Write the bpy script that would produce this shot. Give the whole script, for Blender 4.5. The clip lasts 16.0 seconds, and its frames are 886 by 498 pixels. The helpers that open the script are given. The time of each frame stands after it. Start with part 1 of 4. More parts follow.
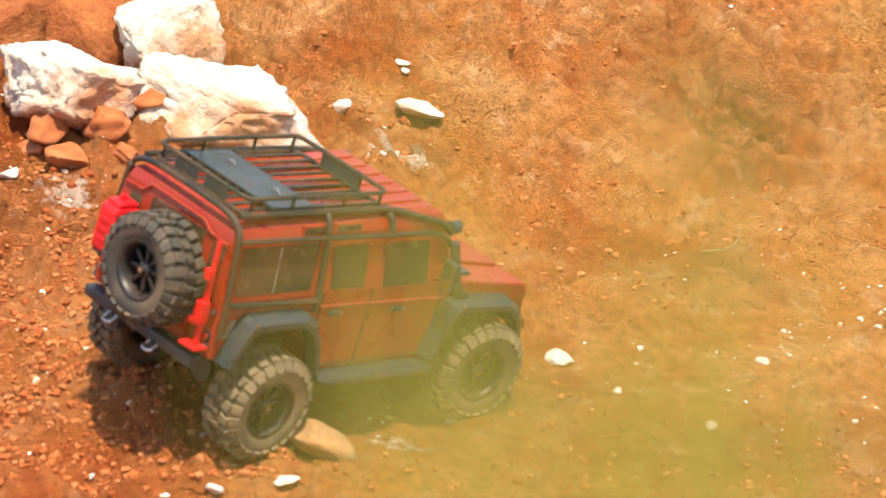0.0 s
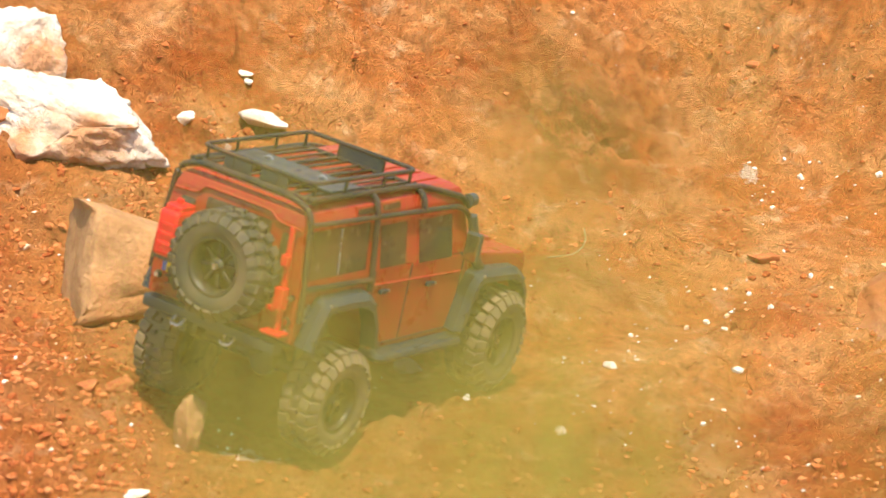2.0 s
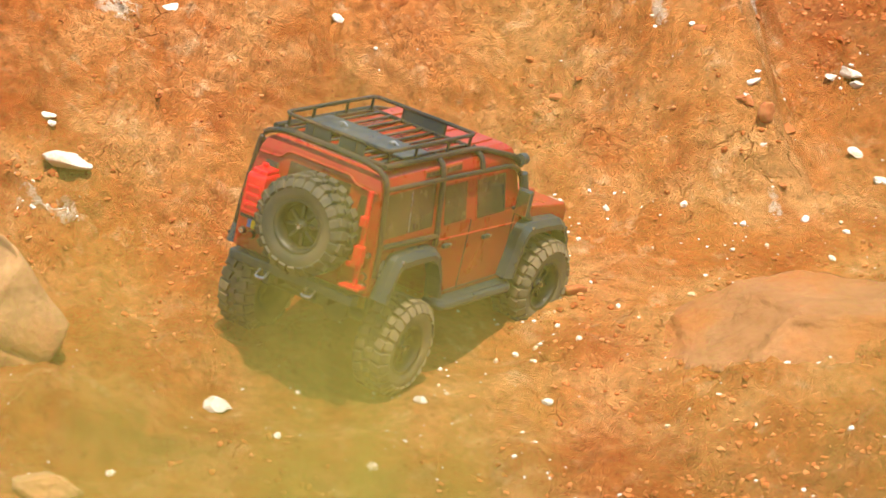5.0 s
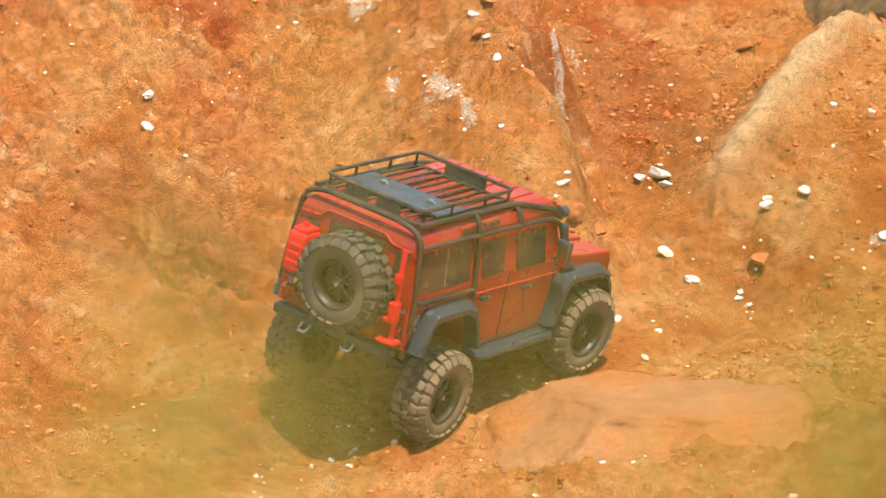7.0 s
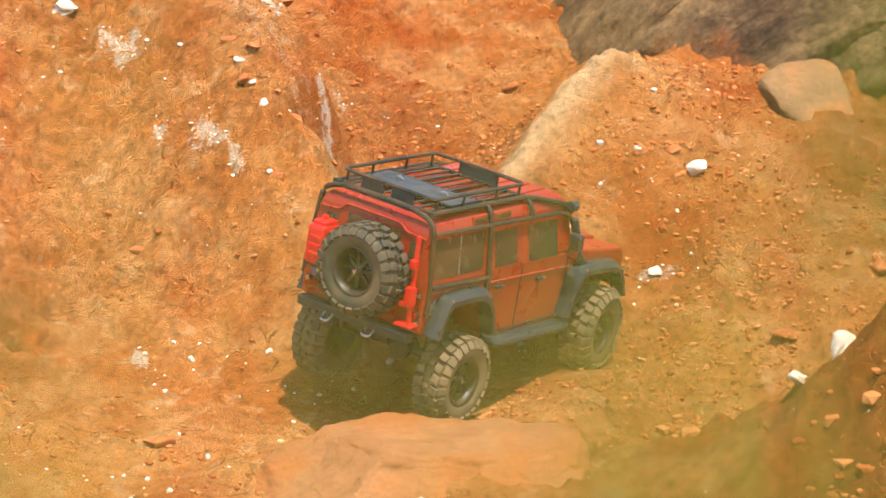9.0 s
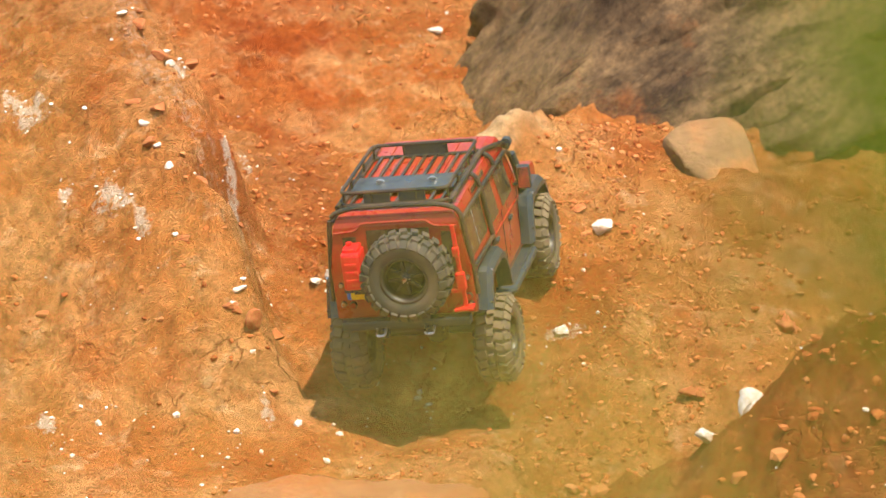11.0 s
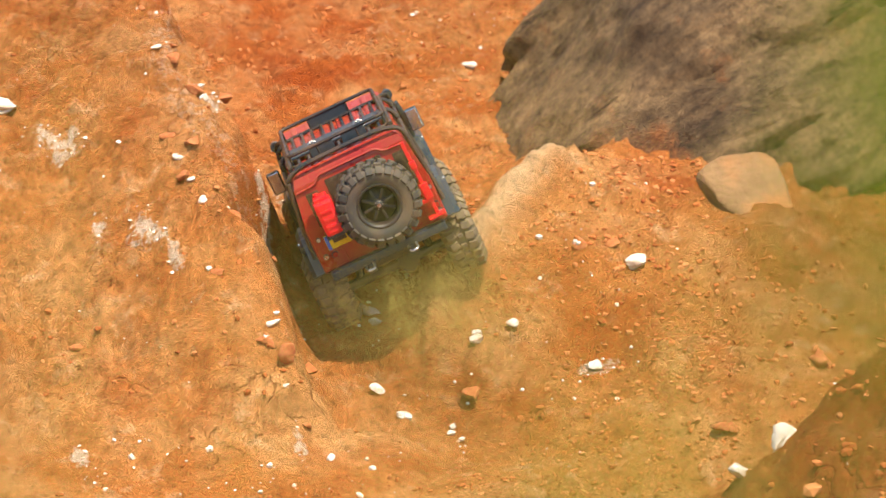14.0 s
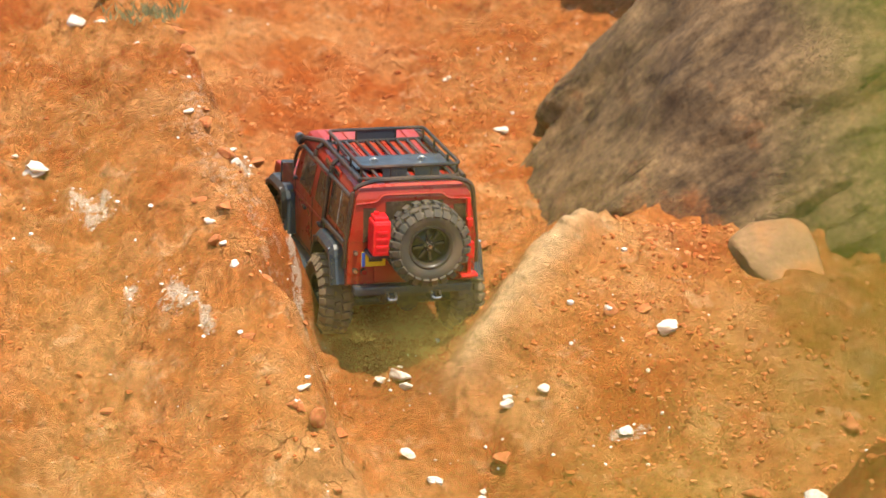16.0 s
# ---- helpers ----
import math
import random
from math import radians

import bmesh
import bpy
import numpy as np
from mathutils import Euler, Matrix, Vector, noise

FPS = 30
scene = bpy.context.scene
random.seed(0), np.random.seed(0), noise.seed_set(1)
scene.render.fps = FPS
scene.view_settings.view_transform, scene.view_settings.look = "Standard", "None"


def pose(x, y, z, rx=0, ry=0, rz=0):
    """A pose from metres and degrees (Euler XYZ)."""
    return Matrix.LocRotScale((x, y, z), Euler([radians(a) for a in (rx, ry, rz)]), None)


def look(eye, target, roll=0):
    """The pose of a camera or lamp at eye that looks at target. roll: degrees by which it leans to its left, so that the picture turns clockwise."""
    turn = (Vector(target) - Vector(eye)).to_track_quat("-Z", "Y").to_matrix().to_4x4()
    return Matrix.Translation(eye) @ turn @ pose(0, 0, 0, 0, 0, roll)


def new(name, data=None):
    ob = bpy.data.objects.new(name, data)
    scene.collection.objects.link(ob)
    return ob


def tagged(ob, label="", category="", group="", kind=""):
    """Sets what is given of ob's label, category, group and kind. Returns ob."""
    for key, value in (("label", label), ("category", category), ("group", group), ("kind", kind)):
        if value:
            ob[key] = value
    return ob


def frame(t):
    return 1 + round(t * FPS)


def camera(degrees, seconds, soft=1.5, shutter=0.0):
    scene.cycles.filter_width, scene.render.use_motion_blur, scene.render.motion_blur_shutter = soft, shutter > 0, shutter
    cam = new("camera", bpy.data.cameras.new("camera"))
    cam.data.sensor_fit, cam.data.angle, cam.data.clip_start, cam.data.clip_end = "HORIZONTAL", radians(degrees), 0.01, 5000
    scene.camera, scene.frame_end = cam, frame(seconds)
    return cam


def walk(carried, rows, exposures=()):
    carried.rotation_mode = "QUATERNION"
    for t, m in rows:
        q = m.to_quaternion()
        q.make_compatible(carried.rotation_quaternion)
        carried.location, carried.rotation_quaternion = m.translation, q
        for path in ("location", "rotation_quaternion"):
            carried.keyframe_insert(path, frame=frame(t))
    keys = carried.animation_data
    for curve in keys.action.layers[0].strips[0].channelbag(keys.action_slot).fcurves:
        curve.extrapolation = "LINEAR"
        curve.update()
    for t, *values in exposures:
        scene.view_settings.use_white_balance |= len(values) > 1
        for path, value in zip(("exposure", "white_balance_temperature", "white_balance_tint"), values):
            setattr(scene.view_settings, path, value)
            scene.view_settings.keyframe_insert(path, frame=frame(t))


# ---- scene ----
# ---- camera ----
cam = camera(14.0, 16.0, soft=1.5)
EYE = 1.75
# seconds, yaw, pitch, lean of the tripod head
PAN = [
    (0.0, 0.000, -22.272, 0.045),
    (0.5, -0.662, -22.238, 0.064),
    (1.0, -1.414, -22.197, 0.047),
    (1.5, -2.063, -22.157, 0.058),
    (2.0, -2.635, -22.131, 0.053),
    (2.5, -3.407, -22.037, 0.006),
    (3.0, -4.115, -21.966, 0.040),
    (5.5, -6.520, -21.201, -0.073),
    (6.0, -7.276, -20.701, -0.126),
    (6.5, -8.094, -20.257, -0.154),
    (7.0, -9.103, -19.892, -0.118),
    (7.5, -10.158, -19.633, -0.097),
    (8.0, -11.179, -19.503, -0.083),
    (8.5, -12.101, -19.405, -0.088),
    (9.0, -12.963, -19.191, -0.037),
    (9.5, -13.645, -19.065, 0.011),
    (10.0, -14.146, -18.832, 0.038),
    (12.5, -14.615, -17.672, 0.061),
    (13.0, -14.405, -17.682, 0.078),
    (13.5, -14.161, -17.667, 0.066),
    (14.0, -13.972, -17.677, 0.078),
    (14.5, -13.794, -17.626, 0.046),
    (15.0, -13.595, -17.504, 0.063),
    (15.5, -13.513, -17.040, 0.015),
    (16.0, -13.450, -16.646, 0.009),
]
walk(cam, [(t, pose(0, 0, EYE, 90 + pitch, 0, yaw) @ pose(0, 0, 0, 0, 0, -lean)) for t, yaw, pitch, lean in PAN],
     exposures=[(0.0, 0.98, 7300, 8), (16.0, 0.98, 7300, 8)])
cam.data.dof.use_dof, cam.data.dof.focus_distance, cam.data.dof.aperture_fstop = True, 4.8, 11.0

# ---- world, sun, exposure ----
SUN_EL, SUN_AZ = 73.0, 158.0      # degrees; azimuth from +y, clockwise
world = bpy.data.worlds.new("sky")
scene.world = world
world.use_nodes = True
wn = world.node_tree
sky = wn.nodes.new("ShaderNodeTexSky")
sky.sky_type, sky.sun_disc = "NISHITA", False
sky.sun_elevation, sky.sun_rotation = radians(SUN_EL), radians(SUN_AZ)
wn.links.new(sky.outputs[0], wn.nodes["Background"].inputs[0])
wn.nodes["Background"].inputs[1].default_value = 0.18
sun = new("sun", bpy.data.lights.new("sun", "SUN"))
sun.data.energy, sun.data.angle, sun.data.color = 4.2, radians(0.6), (1.0, 0.93, 0.8)
el, az = radians(SUN_EL), radians(SUN_AZ)
sun.matrix_world = look((20 * math.cos(el) * math.sin(az), 20 * math.cos(el) * math.cos(az), 20 * math.sin(el)), (0, 0, 0))

# ---- materials ----
class Nodes:
    """A small builder for node materials."""

    def __init__(self, name):
        self.mat = bpy.data.materials.new(name)
        self.mat.use_nodes = True
        self.tree = self.mat.node_tree
        self.bsdf = self.tree.nodes["Principled BSDF"]

    def add(self, kind, **values):
        node = self.tree.nodes.new(kind)
        for key, value in values.items():
            node.inputs[key].default_value = value
        return node

    def link(self, a, b):
        self.tree.links.new(a, b)

    def coords(self, space="Object"):
        return self.add("ShaderNodeTexCoord").outputs[space]

    def noise(self, vec, scale, detail=6.0, rough=0.6):
        n = self.add("ShaderNodeTexNoise", Scale=scale, Detail=detail, Roughness=rough)
        self.link(vec, n.inputs["Vector"])
        return n.outputs["Fac"]

    def ramp(self, fac, stops):
        r = self.add("ShaderNodeValToRGB")
        while len(r.color_ramp.elements) < len(stops):
            r.color_ramp.elements.new(0.5)
        for e, (p, c) in zip(r.color_ramp.elements, stops):
            e.position, e.color = p, (*c, 1) if len(c) == 3 else c
        self.link(fac, r.inputs[0])
        return r.outputs[0]

    def mix(self, fac, a, b, blend="MIX"):
        m = self.add("ShaderNodeMix")
        m.data_type, m.blend_type = "RGBA", blend
        for sock, v in ((m.inputs[0], fac), (m.inputs[6], a), (m.inputs[7], b)):
            if isinstance(v, (int, float)):
                sock.default_value = v
            elif isinstance(v, tuple):
                sock.default_value = (*v, 1)
            else:
                self.link(v, sock)
        return m.outputs[2]

    def bump(self, height, strength, distance, after=None):
        b = self.add("ShaderNodeBump", Strength=strength, Distance=distance)
        self.link(height, b.inputs["Height"])
        if after is not None:
            self.link(after, b.inputs["Normal"])
        self.link(b.outputs[0], self.bsdf.inputs["Normal"])
        return b.outputs[0]

    def color(self, c):
        if isinstance(c, tuple):
            self.bsdf.inputs["Base Color"].default_value = (*c, 1)
        else:
            self.link(c, self.bsdf.inputs["Base Color"])

    def surface(self, rough, metal=0.0, spec=0.5):
        if isinstance(rough, (int, float)):
            self.bsdf.inputs["Roughness"].default_value = rough
        else:
            self.link(rough, self.bsdf.inputs["Roughness"])
        self.bsdf.inputs["Metallic"].default_value = metal
        self.bsdf.inputs["Specular IOR Level"].default_value = spec


def dusty(name, base, rough, dust=0.3, grain=60.0, metal=0.0, dirt=(0.42, 0.17, 0.06)):
    """A worn, dusty surface: base colour, patches of laterite dust, fine grain."""
    n = Nodes(name)
    shift = n.add("ShaderNodeVectorMath")
    n.link(n.coords(), shift.inputs[0])
    n.link(n.add("ShaderNodeObjectInfo").outputs["Random"], shift.inputs[1])
    v = shift.outputs[0]
    patches = n.ramp(n.noise(v, grain * 0.25), [(0.42, (0, 0, 0)), (0.75, (dust,) * 3)])
    fine = n.ramp(n.noise(v, grain * 4), [(0.35, (0.78,) * 3), (0.7, (1.0,) * 3)])
    n.color(n.mix(patches, n.mix(1.0, base, fine, "MULTIPLY"), dirt))
    n.surface(n.ramp(n.noise(v, grain), [(0.3, (max(rough - 0.12, 0.05),) * 3), (0.8, (min(rough + 0.25, 1),) * 3)]), metal)
    n.bump(n.noise(v, grain * 3), 0.15, 0.001)
    return n.mat


def soil():
    n = Nodes("laterite_soil")
    v = n.coords()
    big, mid, fine = n.noise(v, 1.3, 4), n.noise(v, 7.0, 7, 0.65), n.noise(v, 60.0, 9, 0.75)
    tone = n.ramp(big, [(0.32, (0.55, 0.135, 0.03)), (0.5, (0.62, 0.225, 0.066)), (0.68, (0.56, 0.15, 0.036))])
    pale = n.ramp(mid, [(0.42, (0, 0, 0)), (0.64, (0.85,) * 3)])
    col = n.mix(pale, tone, (0.74, 0.35, 0.14))
    pink = n.ramp(n.noise(v, 23.0, 7, 0.7), [(0.55, (0, 0, 0)), (0.7, (0.65,) * 3)])
    col = n.mix(pink, col, (0.86, 0.52, 0.29))
    red = n.ramp(n.noise(v, 4.0, 6, 0.7), [(0.5, (0, 0, 0)), (0.64, (0.8,) * 3)])
    col = n.mix(red, col, (0.43, 0.085, 0.018))
    def attr(name):
        a = n.add("ShaderNodeAttribute")
        a.attribute_name = name
        return a.outputs["Fac"]

    # deep red soil, and the gully's shade put into the colour
    earth = n.mix(1.0, attr("red_and_shade"), n.ramp(n.noise(v, 9.0, 6, 0.7), [(0.3, (0.55,) * 3), (0.55, (1, 1, 1))]), "MULTIPLY")
    col = n.mix(earth, col, (0.28, 0.056, 0.013))
    # dark olive patches; the shade of the soil's pits is put into the colour
    olive_shade = n.mix(1.0, attr("olive_shade"), n.ramp(n.noise(v, 30.0, 7, 0.75), [(0.42, (0, 0, 0)), (0.56, (0.9,) * 3)]), "MULTIPLY")
    col = n.mix(olive_shade, col, (0.19, 0.10, 0.022))
    col = n.mix(attr("sand"), col, (0.80, 0.50, 0.27))
    grain = n.ramp(fine, [(0.28, (0.34,) * 3), (0.45, (0.88,) * 3), (0.7, (1.3,) * 3)])
    col = n.mix(1.0, col, grain, "MULTIPLY")
    # hairline drying cracks, broken up in patches
    warp = n.add("ShaderNodeTexNoise", Scale=24.0, Detail=5.0)
    n.link(v, warp.inputs["Vector"])
    shift = n.add("ShaderNodeVectorMath")
    shift.operation = "MULTIPLY_ADD"
    n.link(warp.outputs["Color"], shift.inputs[0])
    shift.inputs[1].default_value = (0.05, 0.05, 0.05)
    n.link(v, shift.inputs[2])
    vor = n.add("ShaderNodeTexVoronoi", Scale=17.0)
    vor.feature = "DISTANCE_TO_EDGE"
    n.link(shift.outputs[0], vor.inputs["Vector"])
    crack = n.ramp(vor.outputs["Distance"], [(0.0, (1, 1, 1)), (0.03, (0, 0, 0))])
    where = n.ramp(n.noise(v, 6.5, 5, 0.7), [(0.55, (0, 0, 0)), (0.64, (1, 1, 1))])
    line = n.mix(1.0, crack, where, "MULTIPLY")
    col = n.mix(line, col, (0.26, 0.07, 0.022))
    # white mineral crust in patches
    mask = n.mix(1.0, attr("crust"), n.ramp(n.noise(v, 55.0, 8, 0.75), [(0.40, (0.1,) * 3), (0.56, (1, 1, 1))]), "MULTIPLY")
    mask = n.ramp(mask, [(0.25, (0, 0, 0)), (0.55, (0.6,) * 3)])
    n.color(n.mix(mask, col, (0.82, 0.7, 0.58)))
    n.surface(0.95, 0.0, 0.12)
    b0 = n.bump(n.noise(v, 14.0, 9, 0.75), 1.0, 0.05)
    b1 = n.bump(n.noise(v, 48.0, 9, 0.78), 1.0, 0.028, b0)
    b2 = n.bump(n.noise(v, 190.0, 5, 0.7), 0.9, 0.003, b1)
    inv = n.add("ShaderNodeInvert")
    n.link(line, inv.inputs["Color"])
    n.bump(inv.outputs[0], 0.8, 0.006, b2)
    return n.mat


def crumbs(name, a, b, c):
    """Loose bits, each of its own tone."""
    n = Nodes(name)
    geo = n.add("ShaderNodeNewGeometry")
    tone = n.ramp(geo.outputs["Random Per Island"], [(0.0, a), (0.5, b), (1.0, c)])
    fine = n.ramp(n.noise(n.coords(), 240.0, 5, 0.7), [(0.3, (0.7,) * 3), (0.7, (1.1,) * 3)])
    n.color(n.mix(1.0, tone, fine, "MULTIPLY"))
    n.surface(0.92, 0.0, 0.2)
    n.bump(n.noise(n.coords(), 300.0, 5), 0.6, 0.002)
    return n.mat


def stone(name, light, dark, stain, grain=18.0, stains=0.5, relief_size=1.0):
    n = Nodes(name)
    v = n.coords()
    c = n.ramp(n.noise(v, grain, 8, 0.65), [(0.3, dark), (0.6, light)])
    s = n.ramp(n.noise(v, grain * 0.45, 5), [(0.48, (0, 0, 0)), (0.62, (stains,) * 3)])
    c = n.mix(s, c, stain)
    fine = n.ramp(n.noise(v, grain * 9, 6, 0.7), [(0.3, (0.75,) * 3), (0.65, (1.05,) * 3)])
    n.color(n.mix(1.0, c, fine, "MULTIPLY"))
    n.surface(0.88, 0.0, 0.25)
    b = n.bump(n.noise(v, grain * 1.6, 8, 0.65), 0.8, 0.012 * relief_size)
    n.bump(n.noise(v, grain * 10, 6, 0.7), 0.6, 0.002 * relief_size, b)
    return n.mat


def strata():
    """Grey-brown boulder, its layers tilted."""
    n = Nodes("layered_boulder")
    v = n.coords()
    turned = n.add("ShaderNodeMapping")
    turned.inputs["Rotation"].default_value = (0.2, radians(31), 0.0)
    n.link(v, turned.inputs["Vector"])
    flat = n.add("ShaderNodeMapping")
    flat.inputs["Scale"].default_value = (1.0, 1.0, 2.6)
    n.link(turned.outputs[0], flat.inputs["Vector"])
    long = n.add("ShaderNodeMapping")
    long.inputs["Scale"].default_value = (0.9, 0.9, 5.0)
    n.link(turned.outputs[0], long.inputs["Vector"])
    bands = n.noise(flat.outputs[0], 2.0, 12, 0.74)
    layers = n.noise(long.outputs[0], 3.0, 10, 0.7)
    c = n.ramp(bands, [(0.36, (0.075, 0.042, 0.022)), (0.45, (0.20, 0.12, 0.06)), (0.55, (0.36, 0.215, 0.105)), (0.66, (0.22, 0.125, 0.06))])
    c = n.mix(0.75, c, n.ramp(layers, [(0.3, (0.5,) * 3), (0.5, (0.95,) * 3), (0.7, (1.25,) * 3)]), "MULTIPLY")
    rust = n.ramp(n.noise(v, 4.0, 8, 0.7), [(0.57, (0, 0, 0)), (0.68, (0.75,) * 3)])
    c = n.mix(rust, c, (0.42, 0.135, 0.04))
    # thin partings along the beds
    seam = n.ramp(n.noise(long.outputs[0], 1.0, 6, 0.6), [(0.485, (0, 0, 0)), (0.5, (1, 1, 1)), (0.515, (0, 0, 0))])
    gaps = n.mix(1.0, seam, n.ramp(n.noise(v, 4.0, 5), [(0.54, (0, 0, 0)), (0.6, (1, 1, 1))]), "MULTIPLY")
    c = n.mix(gaps, c, (0.05, 0.028, 0.014))
    fine = n.ramp(n.noise(v, 55.0, 10, 0.85), [(0.36, (0.4,) * 3), (0.5, (0.95,) * 3), (0.64, (1.5,) * 3)])
    n.color(n.mix(1.0, c, fine, "MULTIPLY"))
    n.surface(0.85, 0.0, 0.3)
    b = n.bump(bands, 1.0, 0.06)
    b = n.bump(layers, 1.0, 0.05, b)
    inv = n.add("ShaderNodeInvert")
    n.link(gaps, inv.inputs["Color"])
    b = n.bump(inv.outputs[0], 0.9, 0.01, b)
    b = n.bump(n.noise(v, 30.0, 8, 0.7), 0.8, 0.012, b)
    n.bump(n.noise(v, 130.0, 8, 0.75), 0.7, 0.005, b)
    return n.mat


SOIL = soil()
WHITE_STONE = stone("white_limestone", (0.88, 0.83, 0.75), (0.62, 0.46, 0.33), (0.55, 0.22, 0.085), 13.0, 0.9, 2.0)
CHIP = stone("pale_chip", (0.80, 0.76, 0.69), (0.56, 0.44, 0.33), (0.55, 0.29, 0.14), 2.2, 0.6, 0.2)
LOOSE_CLOD = stone("loose_clod", (0.44, 0.14, 0.05), (0.28, 0.075, 0.026), (0.54, 0.22, 0.09), 2.2, 0.4, 0.15)
TAN_STONE = stone("tan_sandstone", (0.48, 0.27, 0.135), (0.32, 0.155, 0.07), (0.50, 0.18, 0.06), 16.0, 0.5)
CLOD = stone("red_clod", (0.50, 0.16, 0.05), (0.30, 0.075, 0.022), (0.54, 0.22, 0.08), 22.0, 0.4, 1.8)
BOULDER = strata()
RED_PAINT = dusty("red_body_paint", (0.34, 0.017, 0.009), 0.32, 0.3, 30.0)
BRIGHT_RED = dusty("bright_red_plastic", (0.72, 0.008, 0.014), 0.4, 0.05, 60.0)
BLACK_TUBE = dusty("black_metal_tube", (0.013, 0.015, 0.013), 0.38, 0.22, 60.0)
BLACK_TRIM = dusty("grey_black_plastic", (0.022, 0.036, 0.046), 0.36, 0.07, 60.0)
RUBBER = dusty("dusty_tyre_rubber", (0.12, 0.088, 0.055), 0.9, 0.7, 90.0, 0.0, (0.30, 0.2, 0.11))
SPARE_RUBBER = dusty("spare_tyre_rubber", (0.04, 0.036, 0.03), 0.75, 0.6, 90.0, 0.0, (0.2, 0.13, 0.075))
RIM_BLACK = dusty("black_rim", (0.016, 0.018, 0.018), 0.4, 0.12, 80.0)
GLASS = dusty("smoked_window", (0.028, 0.03, 0.022), 0.18, 0.3, 40.0)
STEEL = dusty("bright_steel", (0.6, 0.6, 0.58), 0.3, 0.25, 120.0, 1.0)

CRUMB = crumbs("soil_crumb", (0.27, 0.06, 0.017), (0.43, 0.12, 0.035), (0.54, 0.21, 0.08))
PALE_CRUMB = crumbs("pale_crumb", (0.62, 0.38, 0.22), (0.82, 0.72, 0.6), (0.86, 0.82, 0.76))
SCRUB = crumbs("dry_blades", (0.16, 0.15, 0.06), (0.3, 0.27, 0.14), (0.42, 0.38, 0.24))
BLADE = crumbs("green_blade", (0.35, 0.35, 0.06), (0.41, 0.38, 0.075), (0.46, 0.41, 0.11))
DARK_BLADE = crumbs("dark_green_blade", (0.09, 0.15, 0.006), (0.13, 0.19, 0.01), (0.17, 0.22, 0.015))
SLAB = stone("orange_tan_slab", (0.38, 0.165, 0.075), (0.28, 0.10, 0.038), (0.38, 0.12, 0.035), 14.0, 0.85, 1.6)
SQUARE = stone("dusty_tan_stone", (0.31, 0.175, 0.085), (0.21, 0.115, 0.055), (0.40, 0.16, 0.055), 12.0, 0.95, 1.6)
# ---- shape of the ground ----
def ramp(v, a, b):
    """0 below a, 1 above b, smooth between."""
    s = np.clip((v - a) / (b - a), 0.0, 1.0)
    return s * s * (3 - 2 * s)


def hump(x, y, cx, cy, rx, ry, turn=0.0):
    """A round bump of height 1."""
    c, s = math.cos(turn), math.sin(turn)
    u, v = ((x - cx) * c + (y - cy) * s) / rx, (-(x - cx) * s + (y - cy) * c) / ry
    return np.exp(-(u * u + v * v))


def soft_rise(v, k):
    """0 for negative v, v for positive, with a round knee of size 1 / k."""
    return np.logaddexp(0, v * k) / k


def lattice(x, y, seed):
    """Smooth value noise over numpy arrays."""
    xi, yi = np.floor(x).astype(np.int64), np.floor(y).astype(np.int64)
    fx, fy = x - xi, y - yi
    fx, fy = fx * fx * (3 - 2 * fx), fy * fy * (3 - 2 * fy)

    def rnd(i, j):
        n = (i * 374761393 + j * 668265263 + seed * 974711) & 0x7FFFFFFF
        n = ((n ^ (n >> 13)) * 1274126177) & 0x7FFFFFFF
        return ((n ^ (n >> 16)) & 0xFFFF) / 32767.5 - 1

    a, b, c, d = rnd(xi, yi), rnd(xi + 1, yi), rnd(xi, yi + 1), rnd(xi + 1, yi + 1)
    return (a * (1 - fx) + b * fx) * (1 - fy) + (c * (1 - fx) + d * fx) * fy


